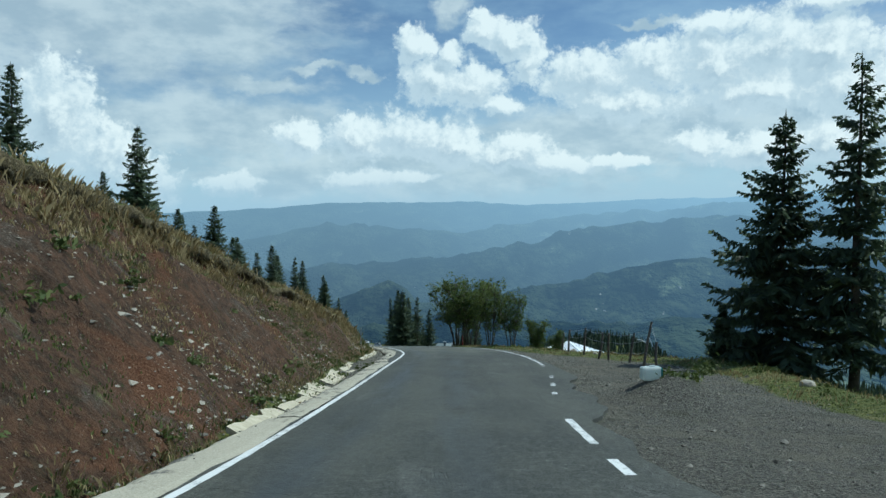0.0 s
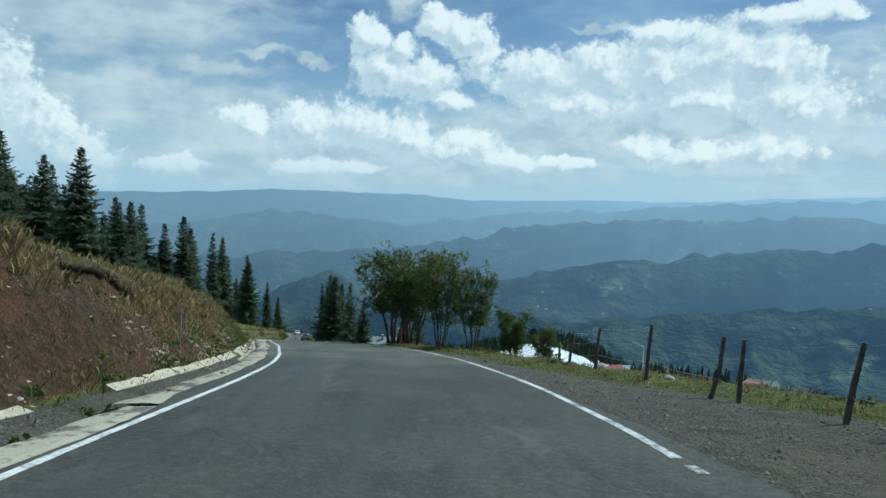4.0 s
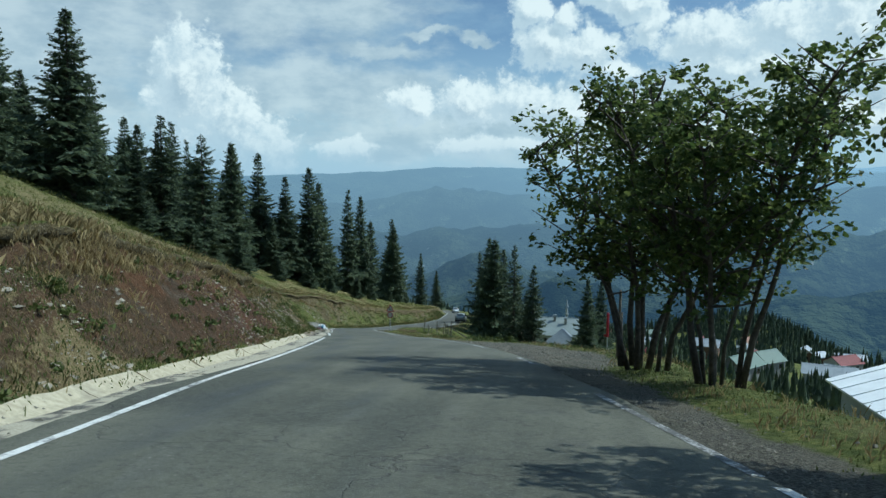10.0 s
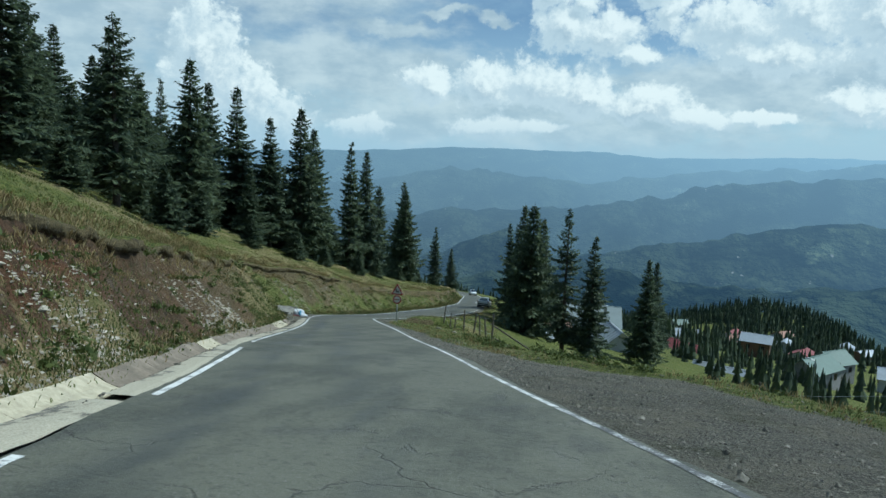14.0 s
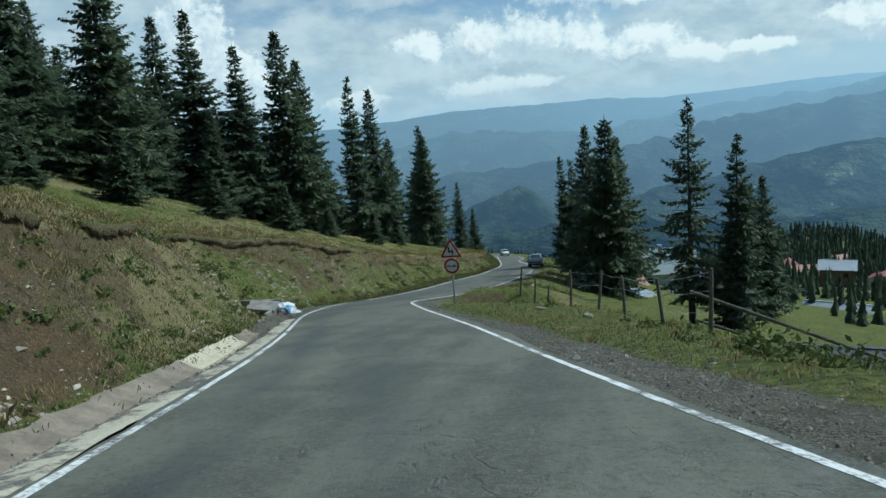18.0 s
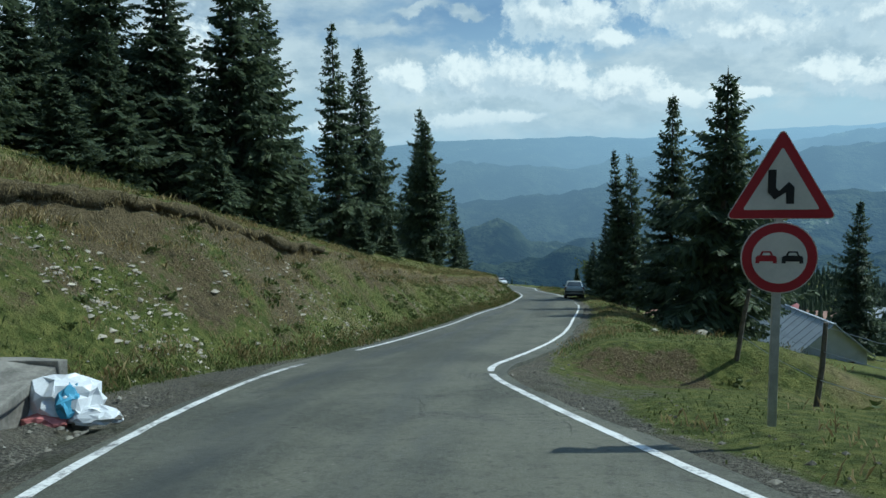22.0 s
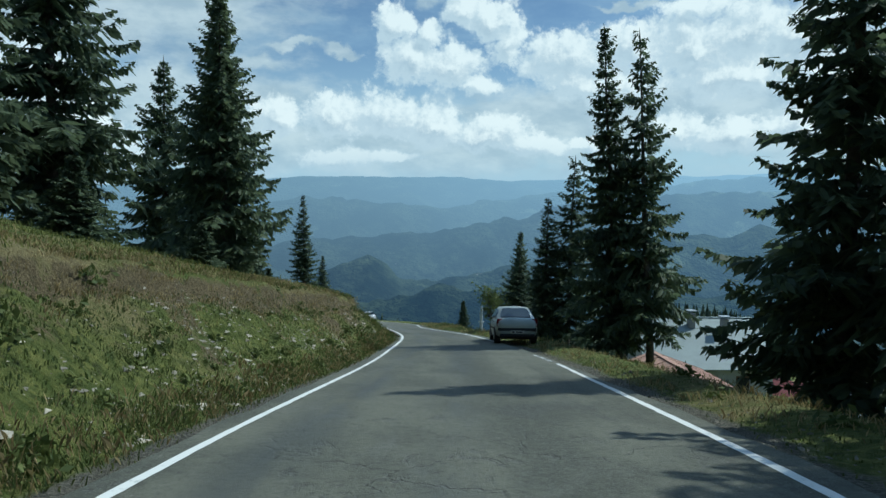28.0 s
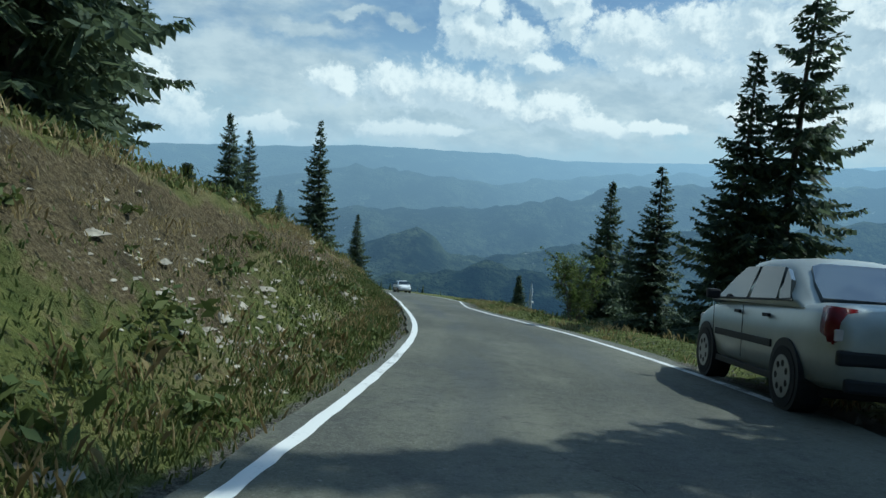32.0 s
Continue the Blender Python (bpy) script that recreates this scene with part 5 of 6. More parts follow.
def build_turf_lip():
    """The torn sod that hangs over the cut face, in broken lengths."""
    ys = np.arange(12, 216, 0.12)
    on = (wave(ys, ys * 0 + 2, 7.0, 3, 1) > -0.42) & (ys < 146)
    starts = np.flatnonzero(on & ~np.roll(on, 1))
    V, F, bare = [], [], []
    for s in starts:
        e = s
        while e < len(ys) and on[e]:
            e += 1
        y = ys[s:e]
        if len(y) < 8:
            continue
        fade = np.minimum(1, np.minimum(np.arange(len(y)), np.arange(len(y))[::-1]) / 6.0)
        d = crest_reach(y) + 0.18 + 0.22 * wave(y, y * 0 + 4, 1.1, 4) + 0.15 * wave(y, y * 0 + 8, 4.0, 2)
        hang = np.maximum(0.24 + 0.20 * wave(y, y * 0 + 6, 0.9, 3), 0.03) * fade
        drop = np.maximum(0.30 + 0.26 * wave(y, y * 0 + 1, 0.7, 4), 0.05) * fade
        rows = []
        top = land_z(left_x(y) - d - 0.25, y) + 0.01
        for du, dz in ((0.75, -0.08), (0.30, 0.03), (-0.4, 0.02), (-1.0, -0.22), (-0.9, -1.0), (1.5, -1.15)):
            uu = d + (du * hang if du < 0.5 else du)
            zz = (land_z(left_x(y) - uu, y) if du > 0.6 and dz > -0.5 else top) + (dz * drop if dz < -0.1 else dz * fade)
            zz = zz + 0.05 * wave(y * 2 + du * 7, uu, 0.4, 3) * fade
            uu = uu + 0.06 * wave(y * 2 + du * 11, uu, 0.35, 3)
            rows.append(np.stack([left_x(y) - uu, y, zz], -1))
        R = np.stack(rows, 1)
        n, m = R.shape[:2]
        i = np.arange(n * m).reshape(n, m) + sum(len(q) for q in V)
        F.append(np.stack([i[:-1, :-1], i[1:, :-1], i[1:, 1:], i[:-1, 1:]], -1).reshape(-1, 4))
        V.append(R.reshape(-1, 3))
        bare += [0.0, 0.1, 0.25, 0.9, 1.2, 1.2] * n
    me = mesh_of("turf_lip", np.concatenate(V), np.concatenate(F), M_GROUND, True)
    me.attributes.new("soil", "FLOAT", "POINT").data.foreach_set("value", np.array(bare, np.float32))
    tagged(new("turf_lip", me), "torn dark turf edge overhanging the cut bank", "turf", kind="stuff")


build_turf_lip()


def weeds(name, label, spots, mat, seed, leaves=90):
    """Low leafy shrubs and weeds, as one mesh of small leaves."""
    rng = np.random.default_rng(seed)
    P, S = [], []
    for x, y, r, h in spots:
        n = int(leaves * (r / 0.4) ** 1.5)
        q = rng.normal(0, 1, (n, 3)) * np.array([r * 0.45, r * 0.45, h * 0.3])
        q[:, 2] = np.abs(q[:, 2])
        P.append(q + np.array([x, y, float(land_z(x, y))]))
        S.append(np.full(n, min(0.12, 0.05 + r * 0.06)))
    P, S = np.concatenate(P), np.concatenate(S)[:, None]
    n = len(P)
    a = rng.normal(0, 1, (n, 3))
    a /= np.linalg.norm(a, axis=1)[:, None]
    b = np.cross(a, rng.normal(0, 1, (n, 3)))
    b /= np.linalg.norm(b, axis=1)[:, None]
    L = S * rng.uniform(0.6, 1.3, (n, 1))
    v = np.stack([P - a * L, P + b * L * 0.45, P + a * L, P - b * L * 0.45], 1).reshape(-1, 3)
    return tagged(new(name, mesh_of(name, v, np.arange(n * 4).reshape(-1, 4), mat)), label, "weeds", kind="stuff")


def scatter_weeds():
    rng = np.random.default_rng(14)
    spots = []
    for _ in range(900):
        y = rng.uniform(4, 225)
        u = toe(y) + rng.beta(1.0, 1.6) * (crest_reach(y) - toe(y) + 1.0)
        if rng.random() < np.interp(y, [0, 40, 60, 120, 200], [0.35, 0.5, 0.8, 1.0, 0.9]):
            r = rng.uniform(0.10, 0.34)
            spots.append((float(left_x(y)) - u, y, r, r * rng.uniform(0.5, 1.0)))
    for _ in range(160):
        y = rng.uniform(4, 235)
        v = verge_reach(y) + rng.uniform(-1.0, 2.0)
        r = rng.uniform(0.10, 0.35)
        spots.append((float(right_x(y)) + v, y, r, r * rng.uniform(0.6, 1.2)))
    for _ in range(46):
        y = rng.uniform(6, 33)
        spots.append((float(left_x(y)) - rng.uniform(0.85, 1.25), y, rng.uniform(0.10, 0.2), rng.uniform(0.08, 0.25)))
    for _ in range(60):
        y = rng.uniform(98, 112)
        spots.append((float(right_x(y)) + verge_reach(y) + rng.uniform(-0.9, 1.4), y, rng.uniform(0.15, 0.35), rng.uniform(0.25, 0.6)))
    spots += [(4.35, 17.5, 0.3, 0.2), (4.7, 17.3, 0.3, 0.2), (4.9, 17.8, 0.3, 0.22), (7.9, 25.4, 0.42, 0.42), (8.3, 26.6, 0.5, 0.8), (-26.7, 125.4, 0.5, 0.7), (-26.8, 124.6, 0.45, 0.6), (-26.2, 126.7, 0.4, 0.5)]
    weeds("weeds", "low green weeds and shrubs on the slopes beside the road", spots, M_GREEN, 15)


scatter_weeds()


# ---- roadside things ----
M_SIGN_RED = plain("sign_red", (0.30, 0.016, 0.026), 0.45, 0, 0.12, 4.0)
M_SIGN_WHITE = plain("sign_white", (0.55, 0.53, 0.49), 0.5, 0, 0.10, 4.0)
M_SIGN_BLACK = plain("sign_black", (0.012, 0.012, 0.013), 0.5, 0, 0.1, 4.0)


def flat(points, thick, holes=None):
    """A plate in the x-z plane, facing -y, from its outline."""
    bm = bmesh.new()
    a = [bm.verts.new((x, 0, z)) for x, z in points]
    b = [bm.verts.new((x, thick, z)) for x, z in points]
    bm.faces.new(a)
    bm.faces.new(b[::-1])
    for i in range(len(a)):
        j = (i + 1) % len(a)
        bm.faces.new((a[j], a[i], b[i], b[j]))
    bmesh.ops.recalc_face_normals(bm, faces=bm.faces)
    return bm


def rounded_triangle(side, r, n=6):
    h = side * math.sqrt(3) / 2
    pts = []
    for (cx, cz), a0 in zip(((-side / 2, 0), (side / 2, 0), (0, h)), (150, 270, 30)):
        d = Vector((0, h / 3)) - Vector((cx, cz))
        c = Vector((cx, cz)) + d.normalized() * (r * 2)
        for k in range(n):
            a = radians(a0 + 120 * k / (n - 1))
            pts.append((c.x + r * math.cos(a), c.y + r * math.sin(a)))
    return pts


def circle(r, n=40, cx=0.0, cz=0.0):
    return [(cx + r * math.cos(6.28318 * k / n), cz + r * math.sin(6.28318 * k / n)) for k in range(n)]


def traffic_sign(x, y, z):
    e = thing("traffic_sign", "red and white bend warning and no-overtaking signs on one post", "traffic sign", (x, y, z), -4)
    part("post", box(0.07, 0.05, 2.0, (0, 0.05, 0.75), 0.006), M_STEEL, e, "dark grey steel post")
    d = part("round_plate", flat(circle(0.31), 0.012), M_SIGN_WHITE, e, "round no-overtaking plate", pose(0, -0.01, 1.27))
    part("red_ring", flat(circle(0.30), 0.004), M_SIGN_RED, d, "red ring", pose(0, -0.005, 0))
    part("white_face", flat(circle(0.222), 0.004), M_SIGN_WHITE, d, "white face", pose(0, -0.01, 0))
    for cx, mat, nm in ((-0.105, M_SIGN_RED, "red car symbol"), (0.105, M_SIGN_BLACK, "black car symbol")):
        out = [(-0.085, -0.045), (-0.085, 0.005), (-0.072, 0.02), (-0.055, 0.022), (-0.036, 0.06), (0.036, 0.06), (0.055, 0.022), (0.072, 0.02), (0.085, 0.005), (0.085, -0.045), (0.055, -0.045), (0.055, -0.028), (-0.055, -0.028), (-0.055, -0.045)]
        s = part("car_symbol", flat(out, 0.003), mat, d, nm, pose(cx, -0.014, 0))
        s.name = "car_symbol"
    for cx in (-0.105, 0.105):
        part("symbol_window", flat([(-0.036, 0.024), (-0.026, 0.048), (0.026, 0.048), (0.036, 0.024)], 0.002), M_SIGN_WHITE, d, "", pose(cx, -0.0165, 0))
    t = part("triangle_plate", flat(rounded_triangle(0.89, 0.03), 0.012), M_SIGN_WHITE, e, "triangular bend warning plate", pose(0, -0.01, 1.605))
    part("red_border", flat(rounded_triangle(0.87, 0.03), 0.004), M_SIGN_RED, t, "red border", pose(0, -0.005, 0.006))
    part("white_field", flat(rounded_triangle(0.61, 0.012), 0.004), M_SIGN_WHITE, t, "white field", pose(0, -0.01, 0.08))
    bend = [(0.10, 0.13), (0.10, 0.27), (0.055, 0.315), (-0.02, 0.24), (-0.045, 0.265), (-0.045, 0.42), (-0.11, 0.42), (-0.11, 0.23), (-0.055, 0.165), (0.015, 0.215), (0.035, 0.225), (0.04, 0.13)]
    part("bend_symbol", flat(bend, 0.003), M_SIGN_BLACK, t, "black double-bend arrow", pose(0, -0.014, 0.0))


traffic_sign(-17.04, 125.4, -18.92)


def post_and_wire(spots, high, label, group, wires=(0.35, 0.7, 1.0), seed=3):
    rng = np.random.default_rng(seed)
    f = thing("wire_fence", label, "fence", group=group)
    tops = []
    for x, y, *own in spots:
        z = float(land_z(x, y))
        h = own[0] if own else high * rng.uniform(0.85, 1.15)
        tip = (x + (own[1] if own else rng.normal(0, 0.10)), y + rng.normal(0, 0.08), z + h)
        pts = [(x, y, z - 0.2), ((x + tip[0]) / 2 + rng.normal(0, 0.02), (y + tip[1]) / 2, z + h / 2), tip]
        v, fc = tube(pts, [0.055, 0.05, 0.04], 6)
        child("post", mesh_of("post", v, fc, M_WOOD), f)
        tops.append((np.array(pts[0]) + [0, 0, 0.2], np.array(tip)))
    for k in wires:
        for (a0, a1), (b0, b1) in zip(tops, tops[1:]):
            p, q = a0 + (a1 - a0) * k * 0.95, b0 + (b1 - b0) * k * 0.95
            mid = (p + q) / 2 - [0, 0, 0.06]
            v, fc = tube([p, mid, q], [0.006] * 3, 4)
            child("wire", mesh_of("wire", v, fc, M_STEEL), f)
    return f


post_and_wire([(6.9, 27.1, 0.97, 0.0), (6.8, 28.6, 1.66, 0.31), (7.2, 32.2, 1.25, 0.2), (7.0, 35.1, 1.24, -0.04), (6.6, 35.5, 1.23, 0.2), (6.65, 39.1, 1.36, 0.08), (6.5, 42.9, 1.24, 0.07), (6.9, 47.6, 1.2, 0.1), (7.6, 52.0, 1.2, 0.0)], 1.5, "leaning weathered wooden posts with sagging wire on the verge", "wire fences")
post_and_wire([(-15.2, 134.4), (-14.4, 132.1), (-13.6, 129.7), (-12.6, 127.0), (-11.6, 124.4), (-10.8, 121.3), (-10.0, 117.6), (-9.4, 114.2)], 1.45, "grey wooden fence posts with wire above the steep slope", "wire fences", seed=6)
post_and_wire([(1.0, 79.6), (2.0, 88.8), (2.6, 95.6), (0.8, 103.5)], 2.1, "tall dark posts with slack wire beside the gravel pull-off", "wire fences", (0.55, 0.8), seed=9)
post_and_wire([(-13.2, 190.6), (-13.6, 195.5), (-14.2, 201.0), (-15.0, 207.0)], 1.0, "short dark fence posts behind the parked car", "wire fences", (0.6,), seed=12)


def simple_things():
    # the loose rail that slopes off the fence
    r = thing("fallen_rail", "long grey pole leaning off the fence into the grass", "rail")
    a, b = place_on(-9.6, 115.6), place_on(-5.9, 109.6)
    part("pole", rod((a[0], a[1], a[2] + 1.05), (b[0], b[1], b[2] + 0.25), 0.045, 0.035), M_WOOD, r)
    part("lower_pole", rod((a[0] + 0.1, a[1], a[2] + 0.35), (-7.2, 111.8, float(land_z(-7.2, 111.8)) + 0.12), 0.04, 0.03), M_WOOD, r)
    # slim marker on the bank
    m = thing("marker_post", "thin rusty metal rod standing in the bank", "post", place_on(-4.75, 40.3))
    part("rod", rod((0, 0, 0), (0.02, 0, 1.12), 0.022, 0.02), M_STEEL, m)
    # red-topped pole
    p = thing("marker_pole", "grey pole with a bright red top section", "pole", place_on(1.8, 95.0))
    part("pole", rod((0, 0, 0), (0, 0, 2.0), 0.035), M_STEEL, p)
    part("red_top", rod((0, 0, 1.55), (0, 0, 2.75), 0.075, 0.07), M_SIGN_RED, p, "bright red tube")
    part("cap", rod((0, 0, 2.75), (0, 0, 2.86), 0.085, 0.05), M_SIGN_RED, p)
    part("flag", box(0.2, 0.03, 0.12, (-0.08, 0, 1.62), 0.01), M_SIGN_RED, p)
    # canister
    white = leaf_material("white_plastic", (0.80, 0.85, 0.81), (0.86, 0.90, 0.87), 0.4, 0.5)
    teal = plain("teal_plastic", (0.05, 0.30, 0.28), 0.4, 0, 0.15, 3.0)
    x, y = 3.95, 17.4
    c = thing("canister", "dented white plastic canister with a teal end lying on gravel", "canister", (x, y, float(land_z(x, y)) + 0.13), 8)
    bm = box(0.40, 0.27, 0.28, (0, 0, 0), 0.05)
    for v in bm.verts:
        v.co += noise.noise_vector(v.co * 4) * 0.015
    part("body", bm, white, c, "", None, True)
    part("neck", rod((0.20, 0, 0.06), (0.25, 0, 0.06), 0.04, 0.035, 12), teal, c, "teal neck and cap")
    part("handle", box(0.13, 0.035, 0.035, (0.03, 0, 0.152), 0.01), white, c)
    part("end_label", box(0.05, 0.272, 0.27, (0.185, 0, 0), 0.035), teal, c, "teal end")
    # drain inlet at the end of the gutter
    d = thing("drain_inlet", "cracked concrete drain inlet with a dark opening", "drain")
    dx, dy = -25.75, 124.3
    dz = float(road_z(dy)) - 0.12
    def slab(nm, size, m, mat, lab=""):
        bm = box(*size, (0, 0, 0), 0.02)
        bmesh.ops.subdivide_edges(bm, edges=[q for q in bm.edges if q.calc_length() > 0.3], cuts=3)
        for vert in bm.verts:
            vert.co += noise.noise_vector(vert.co * 3.0 + Vector(size) * 5) * 0.035
        bmesh.ops.transform(bm, matrix=m, verts=bm.verts)
        part(nm, bm, mat, d, lab)

    slab("top_slab", (1.25, 1.25, 0.12), pose(dx + 0.62, dy + 1.35, dz + 0.16, 5, 6, 8), M_OLD_CONCRETE, "broken top slab")
    slab("side_wall", (0.14, 1.5, 0.62), pose(dx + 1.16, dy + 1.0, dz - 0.22, 0, 0, 3), M_OLD_CONCRETE)
    slab("side_wall", (0.16, 1.9, 0.75), pose(dx - 0.62, dy + 0.9, dz - 0.12, 0, -6, 0), M_OLD_CONCRETE)
    slab("back_wall", (1.9, 0.16, 0.8), pose(dx + 0.25, dy + 2.0, dz - 0.14, 0, 0, 2), M_OLD_CONCRETE)
    slab("broken_slab", (0.12, 0.55, 0.62), pose(dx + 0.42, dy - 0.35, dz - 0.22, 10, 14, 12), M_CONCRETE, "tilted broken slab")
    slab("broken_slab", (0.55, 0.5, 0.1), pose(dx + 0.95, dy - 0.45, dz - 0.30, 4, -22, 18), M_CONCRETE, "tilted broken slab")
    # rubbish bag
    bag_mat = plain("thin_plastic_bag", (0.72, 0.74, 0.75), 0.35, 0, 0.15, 5.0)
    b = thing("rubbish_bag", "crumpled white plastic bag with blue and red rubbish", "bag")
    bx, by = -24.25, 125.9
    bz = float(land_z(bx, by))
    for nm, mat, off, s in (("bag", bag_mat, (0, 0, 0.2), (0.42, 0.3, 0.3)), ("bag_tail", bag_mat, (0.4, -0.1, 0.09), (0.3, 0.16, 0.11)), ("blue_wrap", plain("blue_wrap", (0.09, 0.30, 0.44), 0.4, 0, 0.2, 4.0), (0.17, -0.12, 0.24), (0.13, 0.2, 0.2)),
                            ("red_rubbish", plain("red_rubbish", (0.45, 0.16, 0.15), 0.5, 0, 0.2, 4.0), (-0.06, -0.28, 0.07), (0.26, 0.12, 0.09))):
        bm = bmesh.new()
        bmesh.ops.create_icosphere(bm, subdivisions=3, radius=1)
        for v in bm.verts:
            q = noise.noise_vector(v.co * 2.3 + Vector(off) * 9) * 0.34
            v.co = Vector(((v.co.x + q.x) * s[0], (v.co.y + q.y) * s[1], max((v.co.z + q.z), -0.6) * s[2])) + Vector((bx, by, bz)) + Vector(off)
        part(nm, bm, mat, b, "")


simple_things()


# ---- cars ----
M_SILVER = plain("silver_paint", (0.40, 0.425, 0.40), 0.36, 0.5, 0.07, 2.0)
M_WHITE_CAR = plain("white_paint", (0.75, 0.76, 0.76), 0.3, 0.0, 0.04, 3.0)
M_GLASS = plain("car_glass", (0.030, 0.040, 0.046), 0.08, 0.0, 0.1, 2.0)
M_TAIL = plain("tail_light", (0.13, 0.010, 0.013), 0.2, 0.0, 0.1, 4.0)
M_CLEAR = plain("clear_lens", (0.52, 0.47, 0.45), 0.2, 0.0, 0.1, 4.0)
M_RIM = plain("alloy_rim", (0.30, 0.31, 0.31), 0.4, 0.8, 0.1, 6.0)
M_GLASS.node_tree.nodes["Principled BSDF"].inputs["Specular IOR Level"].default_value = 0.9
M_BLACK_TRIM = plain("black_trim", (0.02, 0.021, 0.023), 0.6, 0, 0.2, 6.0)


def loft(stations, ring):
    """A closed skin over rings of points, one per station."""
    rows = [ring(*s) for s in stations]
    n = len(rows[0])
    v = [p for r in rows for p in r]
    f = [tuple(range(n))[::-1], tuple(range(len(v) - n, len(v)))]
    for i in range(len(rows) - 1):
        for k in range(n):
            a, b = i * n + k, i * n + (k + 1) % n
            f.append((a, b, b + n, a + n))
    return v, f


def saloon(paint, label, m):
    """A small saloon, nose along +y, standing on z = 0."""
    e = thing("parked_car", label, "car", group="cars")
    e.matrix_basis = m

    def body_ring(y, w, lo, hi, crown):
        half = [(0, lo), (w * 0.78, lo), (w * 0.95, lo + 0.07), (w, lo + (hi - lo) * 0.42), (w * 1.0, lo + (hi - lo) * 0.62), (w * 0.965, hi - 0.09), (w * 0.90, hi - 0.02), (w * 0.72, hi + crown * 0.5), (0, hi + crown)]
        return [(x, y, z) for x, z in half] + [(-x, y, z) for x, z in half[-2:0:-1]]

    st = [(-2.09, 0.62, 0.42, 0.78, 0.02), (-2.05, 0.74, 0.33, 0.93, 0.02), (-1.95, 0.79, 0.28, 0.98, 0.025), (-1.6, 0.82, 0.25, 0.985, 0.03), (-1.1, 0.825, 0.23, 0.97, 0.03), (-0.3, 0.83, 0.22, 0.945, 0.02), (0.5, 0.83, 0.22, 0.93, 0.02),
          (1.0, 0.825, 0.22, 0.915, 0.04), (1.35, 0.815, 0.23, 0.87, 0.06), (1.7, 0.79, 0.25, 0.79, 0.06), (1.92, 0.73, 0.28, 0.70, 0.05), (2.04, 0.6, 0.33, 0.6, 0.03)]
    v, f = loft(st, body_ring)
    body = child("body", mesh_of("body", v, f, paint, True), e)

    def cabin_ring(y0, y1, w, top, crown):
        """Across the car at a station whose foot is y0 and whose head is y1."""
        return [(0.775, y0, 0.93), (0.745, y0 * 0.7 + y1 * 0.3, 0.93 + (top - 0.93) * 0.35), (w + 0.06, y0 * 0.15 + y1 * 0.85, top - 0.06), (w, y1, top), (w * 0.5, y1, top + crown), (0, y1, top + crown * 1.2),
                (-w * 0.5, y1, top + crown), (-w, y1, top), (-w - 0.06, y0 * 0.15 + y1 * 0.85, top - 0.06), (-0.745, y0 * 0.7 + y1 * 0.3, 0.93 + (top - 0.93) * 0.35), (-0.775, y0, 0.93)]

    cab = [(-1.44, -1.40, 0.66, 0.975, 0.01), (-1.26, -1.06, 0.60, 1.21, 0.03), (-1.08, -0.78, 0.555, 1.345, 0.04), (-0.66, -0.5, 0.555, 1.40, 0.04), (-0.1, -0.1, 0.565, 1.415, 0.02), (0.42, 0.3, 0.56, 1.385, 0.02), (0.82, 0.62, 0.59, 1.24, 0.02), (1.28, 1.24, 0.66, 0.95, 0.01)]
    v, f = loft(cab, cabin_ring)
    child("cabin", mesh_of("cabin", v, f, paint, True), e)

    def pane(name, pts, push, mat=M_GLASS, lab=""):
        pts = [Vector(p) for p in pts]
        nrm = (pts[1] - pts[0]).cross(pts[2] - pts[0]).normalized() * push
        bm = bmesh.new()
        a = [bm.verts.new(p + nrm) for p in pts]
        b = [bm.verts.new(p - nrm) for p in pts]
        bm.faces.new(a)
        bm.faces.new(b[::-1])
        for i in range(len(a)):
            j = (i + 1) % len(a)
            bm.faces.new((a[i], b[i], b[j], a[j]))
        bmesh.ops.recalc_face_normals(bm, faces=bm.faces)
        return part(name, bm, mat, e, lab)

    pane("rear_window", [(-0.60, -1.405, 1.01), (0.60, -1.405, 1.01), (0.575, -1.16, 1.16), (0.50, -0.90, 1.315), (0.40, -0.86, 1.345), (-0.40, -0.86, 1.345), (-0.50, -0.90, 1.315), (-0.575, -1.16, 1.16)], 0.03)
    pane("windscreen", [(0.64, 1.23, 0.985), (-0.64, 1.23, 0.985), (-0.545, 0.44, 1.345), (0.545, 0.44, 1.345)], 0.03)
    for s in (-1, 1):
        def side_pts(q):
            out = []
            for y, z in q:
                t = (z - 0.93) / 0.47
                out.append((s * (0.778 - 0.155 * t), y, z))
            return out
        pane("front_side_window", side_pts([(0.98, 0.965), (0.02, 0.975), (-0.02, 1.33), (0.36, 1.325), (0.62, 1.20)]), 0.022)
        pane("rear_side_window", side_pts([(-0.08, 0.975), (-0.80, 0.99), (-0.72, 1.315), (-0.10, 1.33)]), 0.022)
        pane("quarter_window", side_pts([(-0.87, 0.995), (-1.12, 1.01), (-0.98, 1.19), (-0.80, 1.30)]), 0.022)
        pane("window_trim", side_pts([(1.02, 0.945), (-1.16, 0.985), (-1.15, 1.0), (1.0, 0.962)]), 0.026, M_BLACK_TRIM)
        part("door_strip", box(0.02, 1.75, 0.075, (s * 0.833, 0.0, 0.56), 0.006), M_BLACK_TRIM, e)
        part("sill", box(0.03, 1.7, 0.07, (s * 0.80, 0.02, 0.245), 0.01), M_BLACK_TRIM, e)
        for y in (0.12, -0.72):
            part("door_handle", box(0.035, 0.15, 0.035, (s * 0.832, y, 0.83), 0.008), M_BLACK_TRIM, e)
